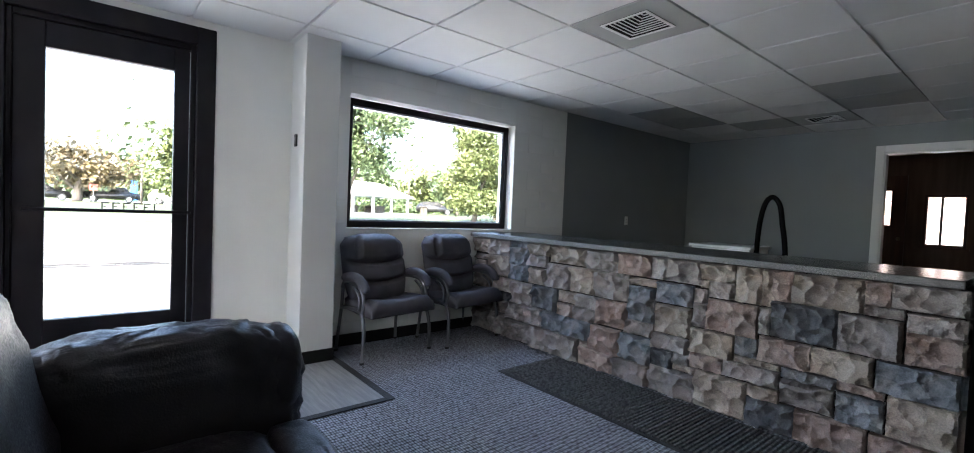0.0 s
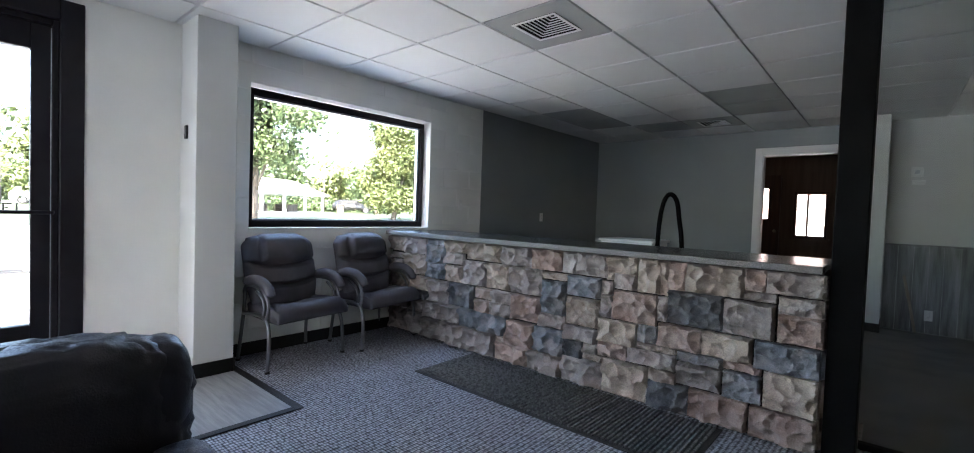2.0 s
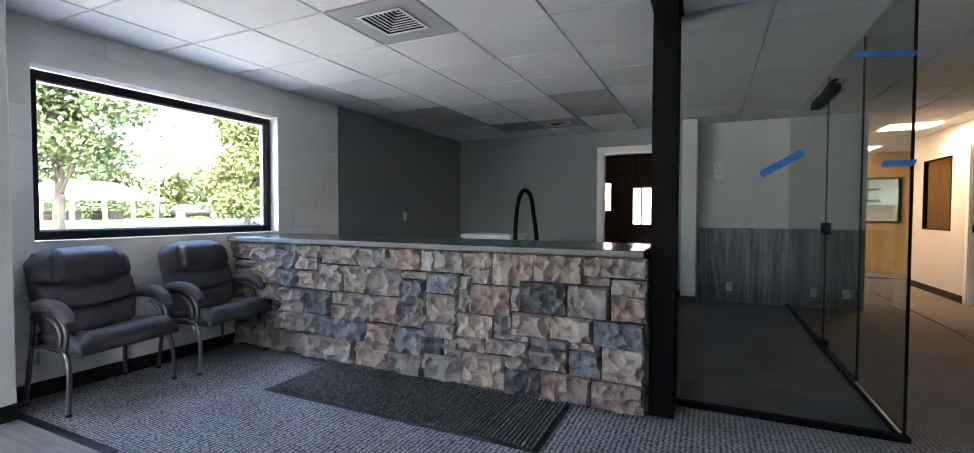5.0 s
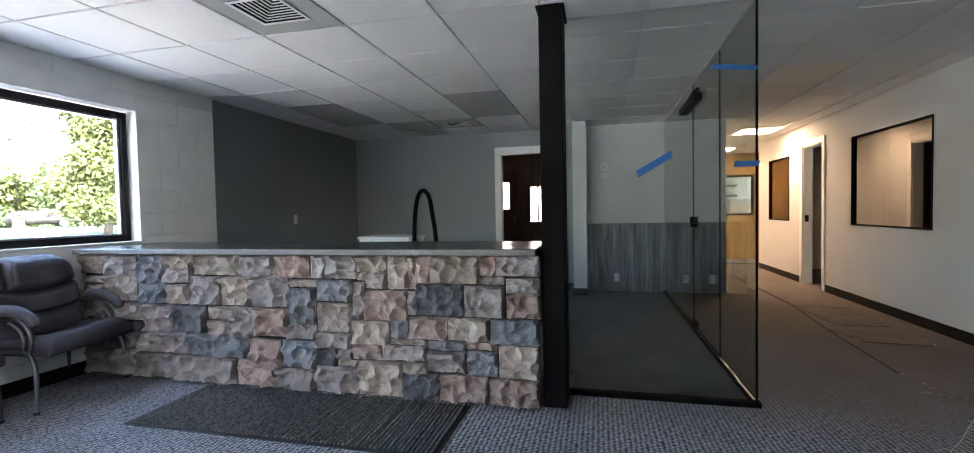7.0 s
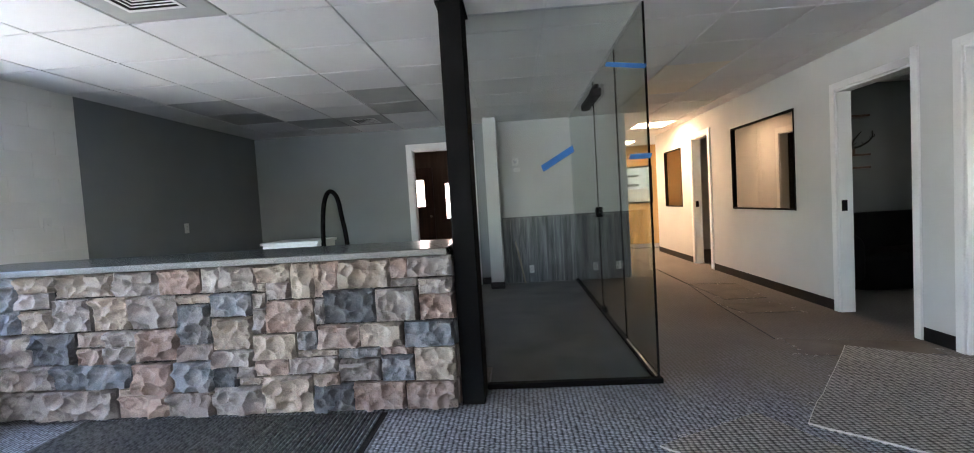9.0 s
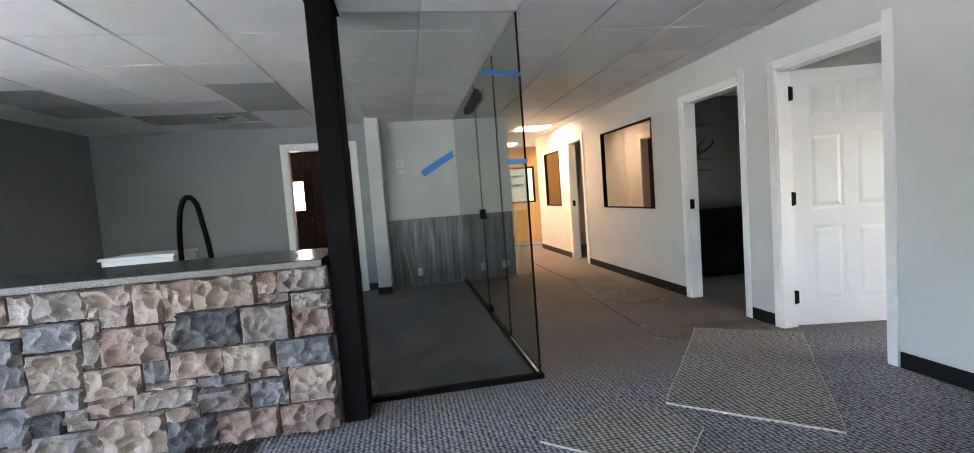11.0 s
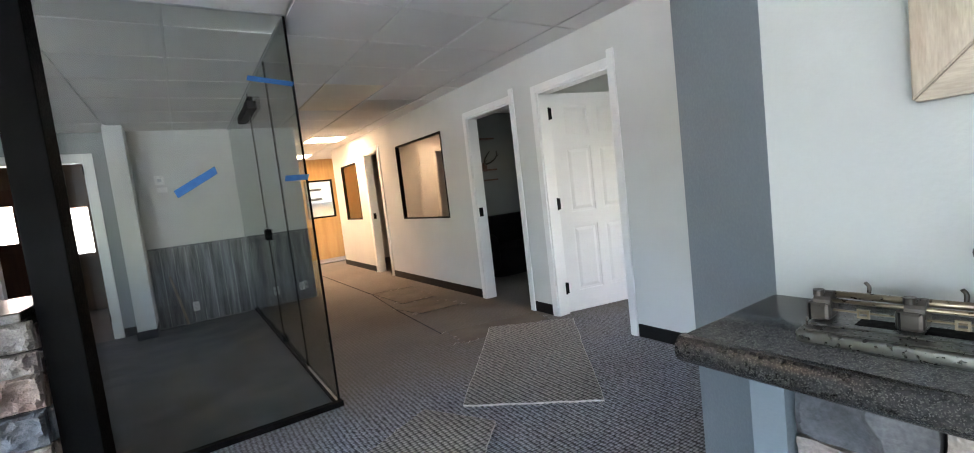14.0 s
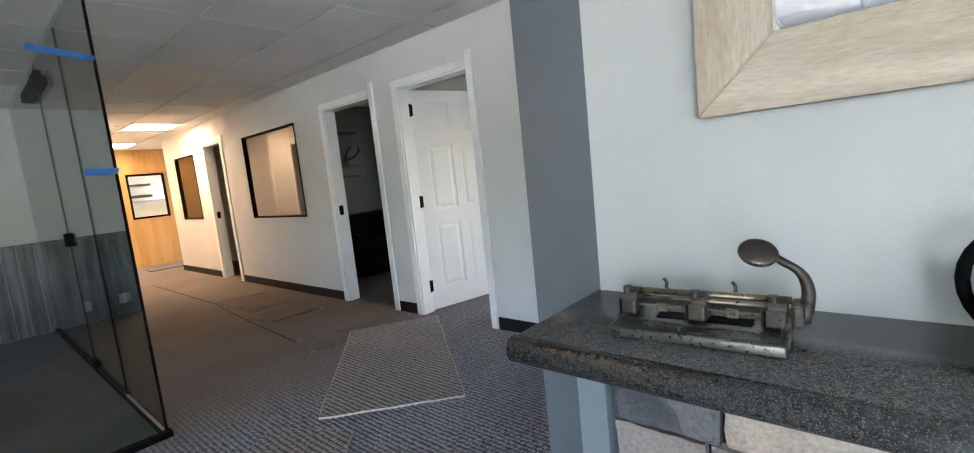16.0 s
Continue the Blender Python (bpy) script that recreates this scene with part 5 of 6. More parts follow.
def hole_punch():
    """Three-hole punch; built along +u (its length), +v to the back, then set on the mantel."""
    h = new("hole_punch")
    ORIGIN[h] = Vector((0, 0, 0))
    tagged(h, "vintage iron three-hole punch with long spoon lever", "hole punch")
    L, D = 0.30, 0.115
    bm = box((0, 0, 0), (L, D, 0.024), 0.006, 3)
    part("base", bm, M_STEELBASE, h, "worn nickel base", True)
    part("plate", box((0.012, 0.03, 0.0245), (L - 0.012, D - 0.006, 0.028), 0.0015), M_STEELBASE, h)
    for a, b in ((0.075, 0.133), (0.168, 0.243)):
        part("paper_slot", box((a, 0.045, 0.0282), (b, 0.078, 0.0288)), M_BLACK, h)
    part("table", box((0.01, 0.004, 0.0243), (L - 0.01, 0.026, 0.0268), 0.001), M_STEELBASE, h)
    for u in (0.035, 0.15, 0.262):
        bm = box((u - 0.017, 0.052, 0.0282), (u + 0.017, 0.098, 0.060), 0.006, 2)
        disc((u + 0.006, 0.072, 0.060), (1, 0, 0), 0.017, 0.024, 18, bm)
        disc((u, 0.062, 0.0755), (0, 0, 1), 0.008, 0.010, 14, bm)
        b = part("punch_head", bm, M_IRON, h, "cast iron punch head")
        part("groove", box((u - 0.012, 0.0508, 0.030), (u - 0.009, 0.0522, 0.058)), M_BLACK, b)
    part("drive_rod", tube([(0.03, 0.082, 0.068), (0.285, 0.082, 0.068)], 0.006, 12), M_BRASS, h, "old brass rod", True)
    part("guide_rod", tube([(0.03, 0.066, 0.062), (0.27, 0.066, 0.062)], 0.0035, 10), M_BRASS, h, "", True)
    part("gauge_rail", box((0.05, 0.064, 0.044), (0.25, 0.068, 0.0475), 0.001), M_BRASS, h)
    for u in (0.094, 0.205):
        bm = box((u - 0.008, 0.060, 0.038), (u + 0.008, 0.0635, 0.0415))
        box((u - 0.008, 0.060, 0.0495), (u + 0.008, 0.0635, 0.053), bm=bm)
        box((u - 0.008, 0.060, 0.0415), (u - 0.005, 0.0635, 0.0495), bm=bm)
        box((u + 0.005, 0.060, 0.0415), (u + 0.008, 0.0635, 0.0495), bm=bm)
        part("gauge_slide", bm, M_BRASS, h)
        part("thumb_lever", tube(bow([(u, 0.088, 0.068), (u, 0.092, 0.082), (u - 0.004, 0.090, 0.090)], 5), 0.003, 8), M_IRON, h, "", True)
    part("side_pin", tube([(0.008, 0.03, 0.024), (0.008, 0.03, 0.038)], 0.002, 8), M_IRON, h)
    bm = box((0.284, 0.058, 0.030), (0.302, 0.100, 0.068), 0.006, 2)
    part("lever_hub", bm, M_IRON, h)
    bm = disc((0.302, 0.085, 0.052), (1, 0, 0), 0.020, 0.014, 18)
    pts = bow([(0.302, 0.085, 0.050), (0.306, 0.083, 0.080), (0.302, 0.078, 0.105), (0.292, 0.072, 0.122), (0.274, 0.066, 0.136), (0.262, 0.060, 0.146)], 8)
    tube(pts, [0.011 - 0.0045 * min(i / len(pts) * 1.6, 1) for i in range(len(pts))], 12, bm)
    part("lever", bm, M_IRON, h, "curved iron lever", True)
    part("spoon", cushion((0.245, 0.053, 0.152), (0.028, 0.024, 0.009), 1, 1, 24, 12, Matrix.Rotation(radians(18), 4, "Y") @ Matrix.Rotation(radians(48), 4, "X")), M_IRON, h, "worn oval thumb spoon", True)
    low = Matrix.Diagonal((0.755, 1.0, 0.78, 1))
    works = Matrix.Translation((-0.0136, -0.012, 0)) @ Matrix.Diagonal((0.846, 1.0, 0.82, 1))
    for o in h.children_recursive:
        o.data.transform(low if o.name.split(".")[0] in ("base", "plate", "table", "paper_slot", "side_pin") else works)
    h.matrix_basis = pose(1.662, 0.958, MZ + 0.0005, 0, 0, -86)
    return h


hole_punch()


def desk_object():
    o = thing("round_black_ornament", (1.79, 0.50, MZ), "round black metal ornament standing on the mantel", "ornament")
    ring = [(1.79 + 0.10 * math.cos(a) * 0.25, 0.50 + 0.075 * math.cos(a), MZ + 0.082 + 0.075 * math.sin(a)) for a in (2 * math.pi * k / 28 for k in range(29))]
    part("rim", tube(ring, 0.007, 8), M_BLACK, o, "", True)
    part("bowl", cushion((1.79, 0.50, MZ + 0.052), (0.055, 0.066, 0.050), 0.8, 1, 28, 14), M_BLACK, o, "glossy dark bowl", True)


desk_object()

# ---- dark office through the open doorway ----
def antlers():
    a = thing("antler_mount", (4.92, 6.56, 1.45), "dark deer antlers mounted on a wall plaque", "antlers")
    part("plaque", cushion((4.92, 6.575, 1.52), (0.07, 0.024, 0.11), 0.6, 0.8), M_DARKWOOD, a, "wooden plaque", True)
    bone = surface("dark_antler", (0.018, 0.015, 0.013), (0.035, 0.03, 0.025), 12, 0.6, 80, 0.3)
    for s in (-1, 1):
        beam = bow([(4.92, 6.55, 1.58), (4.92 + 0.07 * s, 6.48, 1.60), (4.92 + 0.14 * s, 6.40, 1.66), (4.92 + 0.155 * s, 6.32, 1.74), (4.92 + 0.10 * s, 6.26, 1.84)], 6)
        bm = tube(beam, [0.024 - 0.014 * i / len(beam) for i in range(len(beam))], 8)
        for k, l in ((6, 0.07), (12, 0.09), (17, 0.06)):
            q = beam[k]
            tube(bow([q, q + Vector((0.01 * s, -0.05, l * 0.5)), q + Vector((-0.03 * s, -0.07, l))], 5), [0.011 - 0.0008 * i for i in range(11)], 7, bm)
        part("antler", bm, bone, a, "", True)
    for o in a.children:
        o.data.transform(Matrix.Translation((-0.03, 0, 0.06)) @ Matrix.Diagonal((0.6, 0.8, 0.65, 1)))
    for z in (1.95, 1.49, 1.34):
        sh = thing("wall_shelf", (4.85, 6.5, z), "small dark wall shelf in the office", "shelf")
        part("board", box((4.66, 6.44, z), (5.02, 6.598, z + 0.025), 0.003), M_DARKWOOD, sh)
    s = thing("black_sofa", (5.0, 6.1, 0), "black upholstered sofa in the dark office", "sofa")
    part("base", cushion((5.1, 6.1, 0.22), (0.85, 0.42, 0.20), 0.3, 0.3), M_BLACK, s, "", True)
    part("backrest", cushion((5.1, 6.42, 0.52), (0.85, 0.13, 0.30), 0.35, 0.35), M_BLACK, s, "", True)
    part("arm", cushion((4.32, 6.1, 0.36), (0.11, 0.42, 0.27), 0.4, 0.4), M_BLACK, s, "", True)


antlers()
rack = thing("storage_shelves", (1.6, 8.05, 0), "dark shelves with boxes in a side room", "shelves")
for z in (0.5, 1.0, 1.5):
    part("shelf", box((1.2, 7.9, z), (1.55, 8.6, z + 0.03)), M_DARKWOOD, rack)
for y in (7.9, 8.57):
    part("upright", box((1.2, y, 0.0), (1.55, y + 0.03, 1.9)), M_DARKWOOD, rack)

# ---- outdoors ----
M_GRASS = surface("lawn", (0.024, 0.035, 0.007), (0.036, 0.048, 0.011), 0.25, 0.95, 14, 0.6, grit=0.4)
M_LOT = surface("pale_concrete", (0.42, 0.41, 0.39), (0.52, 0.51, 0.48), 0.4, 0.9, 30, 0.2, grit=0.2)
M_LEAF = surface("green_leaves", (0.038, 0.064, 0.021), (0.066, 0.092, 0.034), 0.8, 0.6, 8, 0.0, spread=0.45, island=True)
M_LEAF_LIGHT = surface("yellow_green_leaves", (0.062, 0.083, 0.024), (0.10, 0.118, 0.038), 0.8, 0.6, 8, 0.0, spread=0.4, island=True)
M_LEAF_RUST = surface("turning_leaves", (0.075, 0.055, 0.022), (0.105, 0.076, 0.033), 0.8, 0.6, 8, 0.0, spread=0.35, island=True)
M_BARK = surface("bark", (0.06, 0.05, 0.04), (0.11, 0.09, 0.075), 3, 0.95, 20, 0.6, stretch=(3, 3, 0.6))
M_PALEROOF = surface("pale_metal_roof", (0.62, 0.61, 0.58), (0.70, 0.69, 0.66), 0.6, 0.5, 10, 0.05)
M_PAINTPOST = surface("pale_painted_post", (0.6, 0.6, 0.58), (0.68, 0.68, 0.66), 2, 0.6, 20, 0.1)
M_CARDARK = surface("dark_car_paint", 0.015, 0.025, 2, 0.25, 30, 0.0)
M_CARWHITE = surface("white_car_paint", 0.6, 0.68, 2, 0.25, 30, 0.0)
M_BRICK = surface("rosy_brick", (0.30, 0.15, 0.12), (0.40, 0.22, 0.18), 2, 0.9, 12, 0.4, grit=0.4)


def rise(x):
    """Height of the ground west of the building."""
    d = max(0.0, -3.3 - x)
    return -0.14 + 0.62 * min(1, d / 22) ** 1.2


def ground():
    bm = bmesh.new()
    xs = [-1500, -400, -150, -80, -50, -35, -28, -25, -22, -19, -16, -13, -10, -7, -5, -3.3, 9, 40, 400, 1500]
    ys = [-1500, -300, -60, -20, -8, 0, 8, 20, 60, 300, 1500]
    g = [[bm.verts.new((x, y, rise(x) if x < -3 else -0.14)) for y in ys] for x in xs]
    for i in range(len(xs) - 1):
        for j in range(len(ys) - 1):
            f = bm.faces.new((g[i][j], g[i + 1][j], g[i + 1][j + 1], g[i][j + 1]))
            f.material_index = 1 if -19.5 < (xs[i] + xs[i + 1]) / 2 < 0 and -60 < (ys[j] + ys[j + 1]) / 2 < 14 else 0
    structure("ground", bm, [M_GRASS, M_LOT], "lawn rising beyond a pale concrete lot", "ground")


ground()
road = structure("road", box((-75, -300, rise(-60) - 0.2), (-62, 300, rise(-60) + 0.02)), M_LOT, "pale road beyond the lawn", "road")
bm = bmesh.new()
for x0, y0, w in ((-9.3, -1.2, 3.0), (-9.55, -0.4, 1.6)):
    tube([(x0, y0 + w * k / 10, rise(x0) + 0.015 + 0.004 * math.sin(k)) for k in range(11)], 0.02, 5, bm)
structure("crack", bm, M_RUBBER, "tar-filled crack in the concrete", "crack")


def tree(x, y, height, crown, trunk_r, leaves, size, material, seed, low=0.3, name="tree", label="leafy green tree on the lawn"):
    rnd = random.Random(seed)
    z = rise(x)
    t = thing(name, (x, y, z - 0.05), label, "tree")
    bm = bmesh.new()
    top = z + height * 0.62
    spine = bow([(x, y, z - 0.05), (x + rnd.uniform(-0.2, 0.2), y + rnd.uniform(-0.2, 0.2), z + height * 0.3), (x + rnd.uniform(-0.4, 0.4), y + rnd.uniform(-0.4, 0.4), top)], 5)
    tube(spine, [trunk_r * (1 - 0.75 * i / len(spine)) for i in range(len(spine))], 9, bm)
    tips = []
    for k in range(11):
        a = rnd.uniform(0, 6.28)
        s = spine[rnd.randrange(len(spine) // 3, len(spine))]
        r = crown * rnd.uniform(0.55, 0.95)
        e = Vector((x + math.cos(a) * r, y + math.sin(a) * r, z + height * rnd.uniform(low + 0.12, 0.9)))
        mid = s.lerp(e, 0.5) + Vector((0, 0, height * 0.04))
        limb = bow([s, mid, e], 4)
        tube(limb, [trunk_r * 0.38 * (1 - 0.8 * i / len(limb)) for i in range(len(limb))], 6, bm)
        tips += [limb[4], e]
    part("trunk", bm, M_BARK, t, "", True)
    clumps = tips + [Vector((x + rnd.gauss(0, 0.38) * crown, y + rnd.gauss(0, 0.38) * crown, z + height * (low + (1 - low) * rnd.uniform(0.05, 0.97) ** 0.8))) for _ in range(26)]
    verts, faces = [], []
    for i in range(leaves):
        c = rnd.choice(clumps)
        rad = crown * 0.30
        q = c + Vector((rnd.gauss(0, 0.5) * rad, rnd.gauss(0, 0.5) * rad, rnd.gauss(0, 0.42) * rad))
        n = Vector((rnd.gauss(0, 1), rnd.gauss(0, 1), rnd.gauss(0.6, 1))).normalized()
        u = n.orthogonal().normalized()
        u.rotate(Matrix.Rotation(rnd.uniform(0, 6.28), 3, n))
        v = n.cross(u)
        s = size * rnd.uniform(0.6, 1.3)
        b = len(verts)
        verts += [q - u * s, q - v * s * 0.55 + n * s * 0.15, q + u * s, q + v * s * 0.55 + n * s * 0.15]
        faces.append((b, b + 1, b + 2, b + 3))
    me = bpy.data.meshes.new("crown")
    me.from_pydata([p - ORIGIN[t] for p in verts], [], faces)
    me.materials.append(material)
    ob = new("crown", me)
    ob.parent = t
    tagged(ob, kind="stuff")


tree(-19.4, 8.7, 7.8, 2.7, 0.2, 30000, 0.105, M_LEAF, 1, 0.22)
tree(-22.0, 17.9, 6.3, 2.1, 0.18, 22000, 0.105, M_LEAF_LIGHT, 2, 0.05, label="sunlit yellow-green tree near the pavilion")
tree(-26.5, 23.5, 6.0, 2.0, 0.18, 3800, 0.17, M_LEAF_LIGHT, 3, 0.05)
tree(-22.5, 23.5, 6.6, 2.2, 0.18, 4000, 0.17, M_LEAF, 31, 0.02)
tree(-58, 36, 6.3, 3.6, 0.3, 2200, 0.34, M_LEAF_LIGHT, 4, 0.15)
tree(-59.5, -1.6, 5.2, 3.9, 0.45, 2400, 0.28, M_LEAF_RUST, 5, 0.30, label="tree with turning rusty leaves by the road")
tree(-40, 4.6, 6.3, 2.2, 0.25, 3000, 0.2, M_LEAF_LIGHT, 6, 0.08)
tree(-80, 4.2, 5.0, 3.4, 0.3, 1500, 0.36, M_LEAF_LIGHT, 7, 0.1)
tree(-46, 34, 4.8, 3.2, 0.25, 3000, 0.26, M_LEAF, 41, 0.05)
tree(-56, 27, 6.5, 3.4, 0.25, 2600, 0.28, M_LEAF, 42, 0.02)
tree(-60, 45, 6.0, 3.6, 0.25, 2600, 0.3, M_LEAF_LIGHT, 43, 0.05)
tree(-48, 14.5, 7.5, 3.6, 0.3, 2400, 0.28, M_LEAF, 8, 0.1)


def far_woods():
    """A ragged belt of foliage that closes the view."""
    rnd = random.Random(77)
    verts, faces = [], []
    for i in range(9000):
        a = rnd.uniform(-0.12, 0.95)
        d = rnd.uniform(85, 118)
        c = Vector((-d * math.cos(a), d * math.sin(a), 0.3 + abs(rnd.gauss(0, 0.75)) * (5.5 + 2.4 * math.sin(a * 23) + 1.6 * math.sin(a * 61))))
        n = Vector((rnd.gauss(0, 1), rnd.gauss(0, 1), rnd.gauss(0.5, 1))).normalized()
        u = n.orthogonal().normalized()
        v = n.cross(u)
        s = rnd.uniform(0.35, 0.8)
        b = len(verts)
        verts += [c - u * s, c - v * s * 0.6, c + u * s, c + v * s * 0.6]
        faces.append((b, b + 1, b + 2, b + 3))
    me = bpy.data.meshes.new("far_woods")
    me.from_pydata(verts, [], faces)
    me.materials.append(M_LEAF)
    tagged(new("far_woods", me), "belt of dark green woods in the distance", "woods", kind="stuff")
    verts, faces = [], []
    for i in range(3500):
        t = rnd.random()
        c = Vector((-52 - 6 * t + rnd.gauss(0, 0.7), 18 + 30 * t + rnd.gauss(0, 0.6), 0.45 + abs(rnd.gauss(0, 0.75))))
        n = Vector((rnd.gauss(0, 1), rnd.gauss(0, 1), rnd.gauss(0.5, 1))).normalized()
        u = n.orthogonal().normalized()
        v = n.cross(u)
        s = rnd.uniform(0.15, 0.32)
        b = len(verts)
        verts += [c - u * s, c - v * s * 0.6, c + u * s, c + v * s * 0.6]
        faces.append((b, b + 1, b + 2, b + 3))
    me = bpy.data.meshes.new("hedge")
    me.from_pydata(verts, [], faces)
    me.materials.append(M_LEAF)
    tagged(new("hedge", me), "dense green hedge behind the pavilion", "hedge", kind="stuff")


far_woods()


def pavilion():
    cx, cy, z = -41.5, 19.6, rise(-42)
    p = thing("park_pavilion", (cx, cy, z), "open park pavilion with pale hipped roof on posts", "pavilion")
    turn = Matrix.Translation((cx, cy, z)) @ Matrix.Rotation(radians(28), 4, "Z")
    bm = bmesh.new()
    e = [bm.verts.new(v) for v in ((-2.6, -4.8, 1.75), (2.6, -4.8, 1.75), (2.6, 4.8, 1.75), (-2.6, 4.8, 1.75))]
    u = [bm.verts.new((v.co.x, v.co.y, 1.6)) for v in e]
    r = [bm.verts.new((0, -2.6, 3.0)), bm.verts.new((0, 2.6, 3.0))]
    for f in ((e[0], e[1], r[0]), (e[1], e[2], r[1], r[0]), (e[2], e[3], r[1]), (e[3], e[0], r[0], r[1]), tuple(u)):
        bm.faces.new(f)
    for i in range(4):
        bm.faces.new((e[i], e[(i + 1) % 4], u[(i + 1) % 4], u[i]))
    bmesh.ops.transform(bm, matrix=turn, verts=bm.verts)
    part("roof", bm, M_PALEROOF, p, "pale hipped roof")
    for x in (-2.2, 2.2):
        for y in (-4.3, -1.45, 1.45, 4.3):
            bm = box((x - 0.09, y - 0.09, 0), (x + 0.09, y + 0.09, 1.62))
            bmesh.ops.transform(bm, matrix=turn, verts=bm.verts)
            part("post", bm, M_PAINTPOST, p)
    bm = box((-2.8, -5, -0.05), (2.8, 5, 0.04))
    bmesh.ops.transform(bm, matrix=turn, verts=bm.verts)
    part("slab", bm, M_LOT, p)
    for y in (-2.4, 1.8):
        t = thing("picnic_table", turn @ Vector((0, y, 0.04)), "wooden picnic table under the pavilion", "picnic table", "picnic tables")
        for nm, lo, hi in (("tabletop", (-0.9, y - 0.38, 0.70), (0.9, y + 0.38, 0.75)), ("bench", (-0.9, y - 0.8, 0.42), (0.9, y - 0.55, 0.46)), ("bench", (-0.9, y + 0.55, 0.42), (0.9, y + 0.8, 0.46)), ("trestle", (-0.7, y - 0.75, 0.04), (-0.62, y + 0.75, 0.7)), ("trestle", (0.62, y - 0.75, 0.04), (0.7, y + 0.75, 0.7))):
            bm = box(lo, hi)
            bmesh.ops.transform(bm, matrix=turn, verts=bm.verts)
            part(nm, bm, M_BARK, t)
    b = thing("litter_bin", (-40.2, 25.6, rise(-40)), "square pale litter bin beside the pavilion", "bin")
    part("body", box((-40.45, 25.3, rise(-40)), (-39.95, 25.8, rise(-40) + 0.8), 0.02), M_BARK, b)
    part("lid", box((-40.5, 25.25, rise(-40) + 0.8), (-39.9, 25.85, rise(-40) + 0.88), 0.02), M_BARK, b)


pavilion()


def car(x, y, turn_deg, material, label, pickup=False):
    z = rise(x)
    c = new("parked_car")
    ORIGIN[c] = Vector((0, 0, 0))
    tagged(c, label, "car")
    prof = [(-2.3, 0.35), (-2.3, 0.85), (-2.1, 1.0), (-0.1, 1.02), (0.1, 1.5), (1.1, 1.5), (1.5, 1.0), (2.35, 0.9), (2.4, 0.35)] if pickup else [(-2.2, 0.3), (-2.25, 0.85), (-1.9, 1.35), (-1.3, 1.5), (0.4, 1.5), (1.0, 1.0), (2.05, 0.85), (2.2, 0.3)]
    bm = bmesh.new()
    sides = [[bm.verts.new((p, s * (0.88 if q < 1.1 else 0.72), q)) for p, q in prof] for s in (-1, 1)]
    n = len(prof)
    for i in range(n):
        bm.faces.new((sides[0][i], sides[0][(i + 1) % n], sides[1][(i + 1) % n], sides[1][i]))
    bm.faces.new(sides[0]), bm.faces.new(sides[1][::-1])
    bmesh.ops.bevel(bm, geom=bm.edges[:], offset=0.06, segments=2, affect="EDGES")
    part("body", bm, material, c, "", True)
    for s in (-1, 1):
        part("side_window", box((0.0 if pickup else -1.5, s * 0.80 - 0.02, 1.08), (1.05 if pickup else 0.45, s * 0.80 + 0.02, 1.42), 0.01), M_RUBBER, c)
        for px in (-1.4, 1.45):
            w = part("wheel", disc((px, s * 0.82, 0.34), (0, 1, 0), 0.34, 0.22, 18), M_RUBBER, c)
            part("rim", disc((px, s * 0.94, 0.34), (0, 1, 0), 0.2, 0.03, 14), M_SILVER, w)
    c.matrix_basis = pose(x, y, z, 0, 0, turn_deg)


car(-60.5, 1.0, 86, M_CARDARK, "dark pickup truck parked along the road", True)
car(-60.5, -4.2, 92, M_CARDARK, "dark car parked along the road")
car(-55, 6.0, 80, M_CARWHITE, "white car parked on the lawn edge")
car(-46.5, 31.0, 60, M_CARDARK, "dark car beyond the pavilion")


def pole(x, y, h, r, label, name="utility_pole"):
    p = thing(name, (x, y, rise(x)), label, "pole")
    part("shaft", tube([(x, y, rise(x) - 0.05), (x, y, rise(x) + h)], [r, r * 0.7], 8), M_BARK, p, "", True)
    part("arm", box((x - 0.05, y - 0.5, rise(x) + h - 0.25), (x + 0.05, y + 0.5, rise(x) + h - 0.15)), M_BARK, p)


pole(-49.5, 2.9, 3.1, 0.11, "wooden utility pole beside the road")
pole(-51.4, 30.2, 6.3, 0.12, "tall wooden utility pole behind the pavilion")
sign = thing("blue_sign", (-68, 3.1, rise(-60)), "blue pylon sign by the road", "sign")
part("panel", box((-68.1, 2.75, rise(-60)), (-67.9, 3.45, rise(-60) + 2.5), 0.02), M_TAPE, sign)
stop = thing("road_sign", (-58, -0.4, rise(-58)), "small red and white road sign on a post", "sign")
part("post", tube([(-58, -0.4, rise(-58) - 0.05), (-58, -0.4, rise(-58) + 1.7)], 0.03, 6), M_SILVER, stop)
part("panel", box((-57.98, -0.72, rise(-58) + 1.1), (-57.94, -0.08, rise(-58) + 1.7)), surface("red_sign", (0.5, 0.08, 0.06), (0.55, 0.12, 0.1), 3, 0.5), stop)


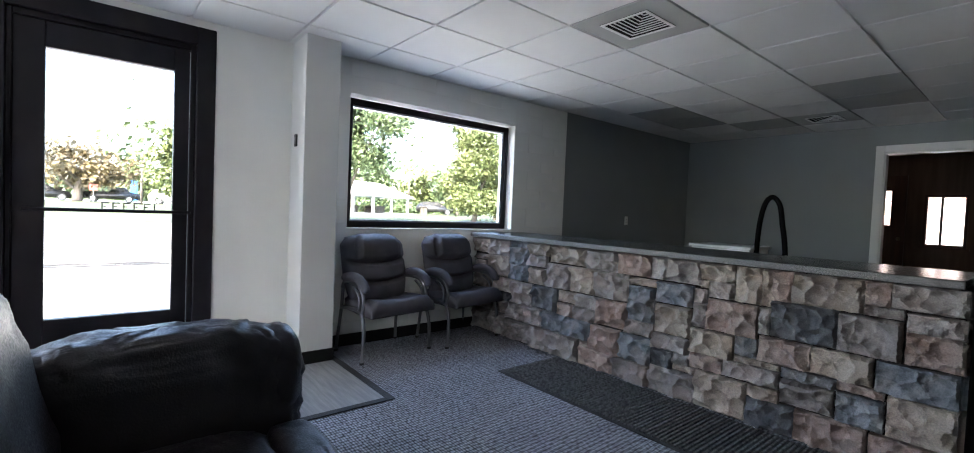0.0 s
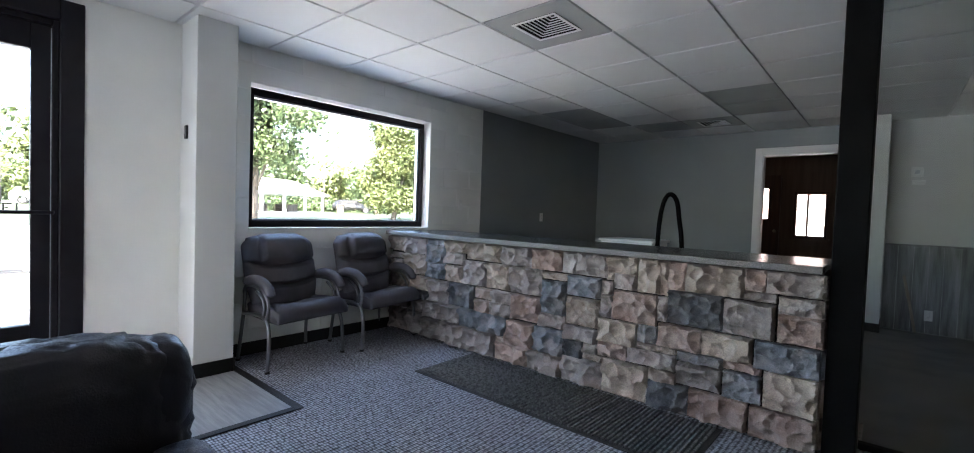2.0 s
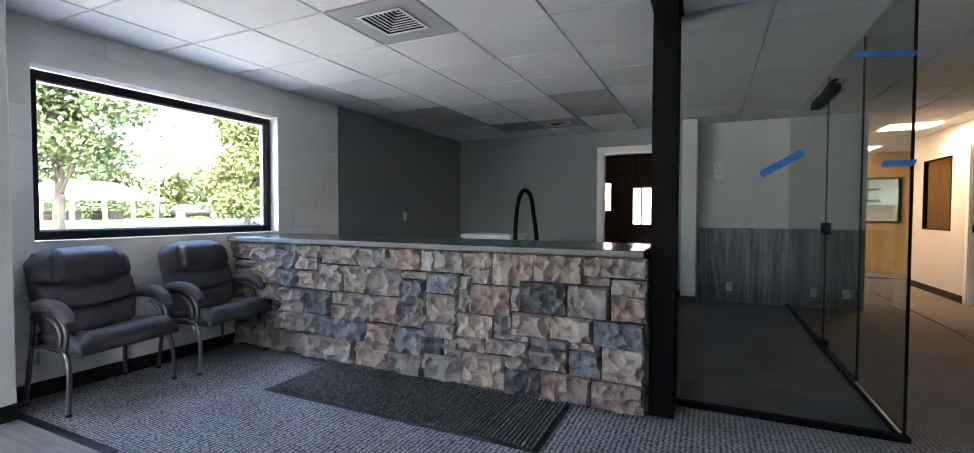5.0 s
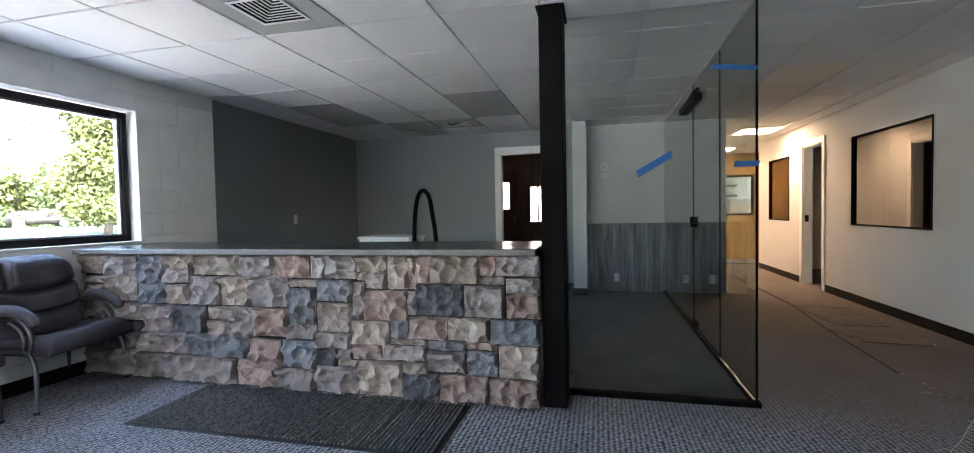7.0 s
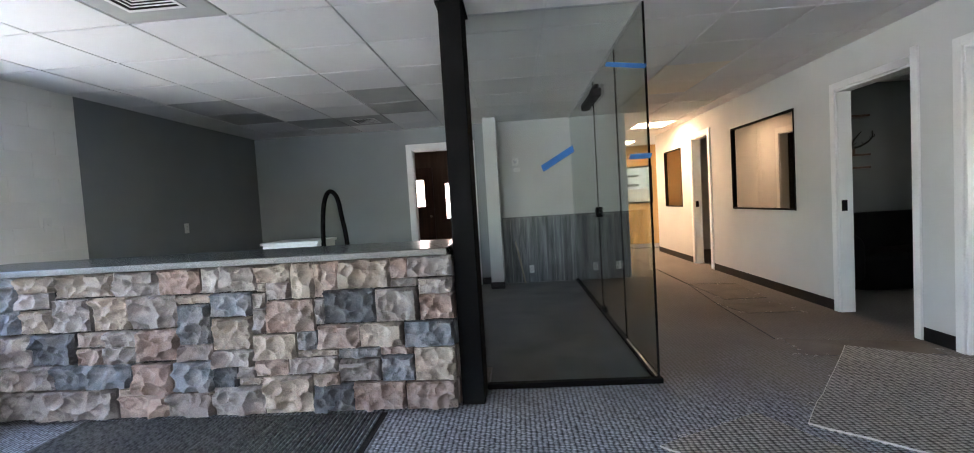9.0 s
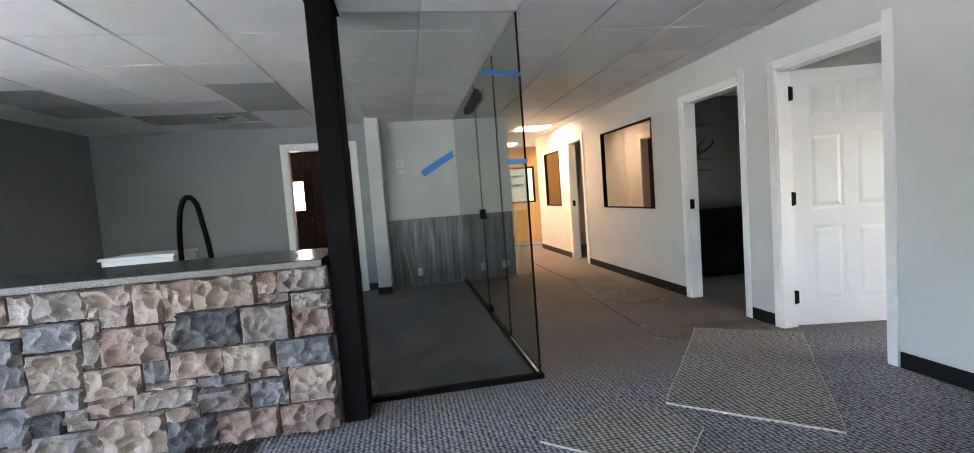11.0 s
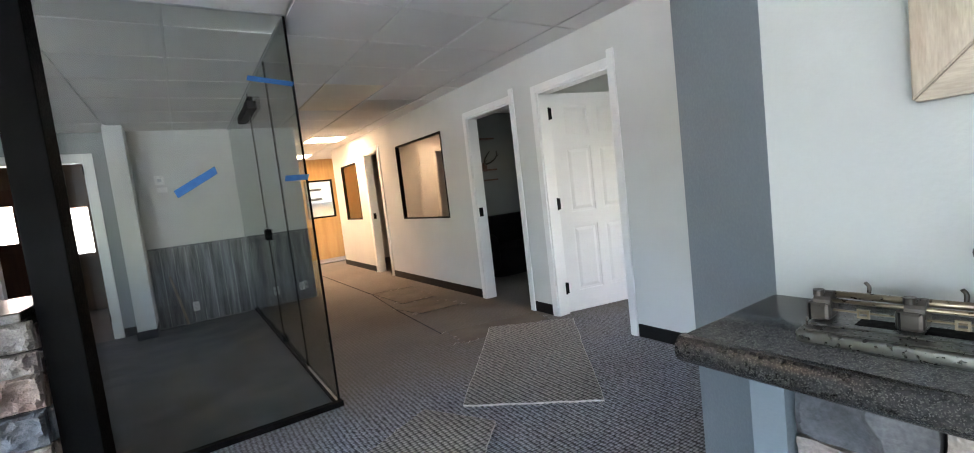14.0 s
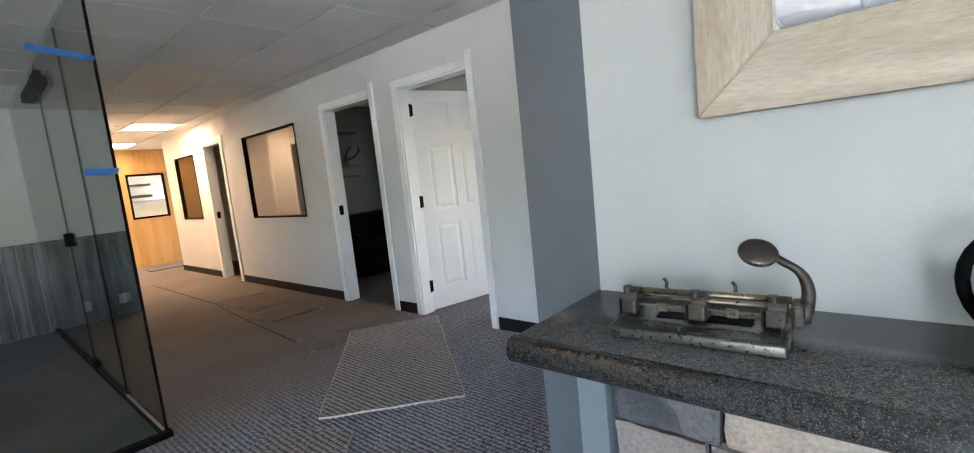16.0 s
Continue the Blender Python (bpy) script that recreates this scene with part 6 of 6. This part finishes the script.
def rail_fence():
    f = thing("guard_rail", (-29, 1.3, rise(-29)), "low dark guard rail of posts and short bars", "rail")
    for k in range(6):
        y = 0.3 + 0.42 * k
        part("post", box((-29.06, y, rise(-29) - 0.02), (-28.98, y + 0.06, rise(-29) + 0.36), 0.005), M_BLACK, f)
        if k < 5:
            part("bar", box((-29.05, y + 0.061, rise(-29) + 0.29), (-28.99, y + 0.30, rise(-29) + 0.35), 0.005), M_BLACK, f)
            part("bar", box((-29.05, y + 0.061, rise(-29) + 0.12), (-28.99, y + 0.18, rise(-29) + 0.16), 0.005), M_BLACK, f)


rail_fence()

# outside the back-room window: a rosy wall in the sun
b = thing("neighbour_building", (-1.5, 19, -0.14), "sunlit rosy brick building behind the back room", "building")
part("wall", box((-9, 18.5, -0.2), (6, 19.5, 3.4)), M_BRICK, b)
part("roof", box((-9.3, 18.2, 3.4), (6.3, 19.8, 3.6)), M_PALEROOF, b)
part("door", box((-1.9, 18.46, -0.14), (-0.9, 18.499, 2.0)), M_PALEROOF, b)
yard = structure("pavement", box((-9, 10.7, -0.2), (6, 18.5, -0.12)), M_LOT, "pale concrete yard", "pavement")

garage = thing("garage_wall", (4.5, 15.5, -0.14), "pale garage wall seen through the far window", "wall")
part("wall", box((1.5, 15.5, -0.2), (8, 15.7, 3.2)), M_PAINTPOST, garage)
part("shelf", box((2.8, 15.2, 1.45), (4.6, 15.499, 1.52)), M_BARK, garage)
part("shelf", box((2.8, 15.2, 1.75), (4.6, 15.499, 1.80)), M_BARK, garage)
# added out of view to keep sun and sky off the garage wall
canopy = thing("garage_canopy", (4.5, 14, 3.2), "plain unseen deck added to shade the garage", "canopy")
part("deck", box((1.5, 12.2, 2.9), (8, 15.7, 3.0)), M_BARK, canopy)
car(4.1, 14.6, 80, M_CARWHITE, "white van parked in the garage")

# ---- small pieces last: blocks of the window wall ----
def blocks():
    """Painted blocks, a few millimetres proud of the joints, round the two openings."""
    shared = {}
    L, H, g = 0.4064, 0.2032, 0.002
    holes = [(-0.12, 0.98, 0.0, 2.32), (1.95, 3.78, 0.975, 2.09), (1.46, 1.74, 0.0, 2.7)]
    row = 0
    z = 0.0
    while z < CEIL - 0.02:
        y = 1.75 - (L / 2 if row % 2 else 0)
        while y < 4.60:
            spans = [(max(y, 1.75), min(y + L, 4.60))]
            z1 = min(z + H, CEIL - 0.002)
            for ha, hb, hz0, hz1 in holes:
                nxt = []
                for a, b in spans:
                    if z1 <= hz0 + 0.001 or z >= hz1 - 0.001 or b <= ha or a >= hb:
                        nxt.append((a, b))
                    elif not (z1 - hz0 > 0.02 and hz1 - z > 0.02):
                        nxt.append((a, b))
                    else:
                        nxt += [s for s in ((a, ha), (hb, b)) if s[1] - s[0] > 0.03]
                spans = nxt
            for a, b in spans:
                w, h = round(b - a - 2 * g, 3), round(z1 - z - 2 * g, 3)
                if w < 0.02 or h < 0.02:
                    continue
                if (w, h) not in shared:
                    bm = box((0, -w / 2, 0), (0.0032, w / 2, h))
                    bmesh.ops.bevel(bm, geom=[e for e in bm.edges if all(v.co.x > 0.002 for v in e.verts)], offset=0.0018, segments=1, affect="EDGES")
                    me = bpy.data.meshes.new("block")
                    bm.to_mesh(me)
                    bm.free()
                    me.materials.append(M_BLOCK)
                    shared[w, h] = me
                ob = new("block", shared[w, h])
                ob.parent = wall_window
                ob.location = (XW + 0.0003, (a + b) / 2, z + g)
            y += L
        z += H
        row += 1


blocks()
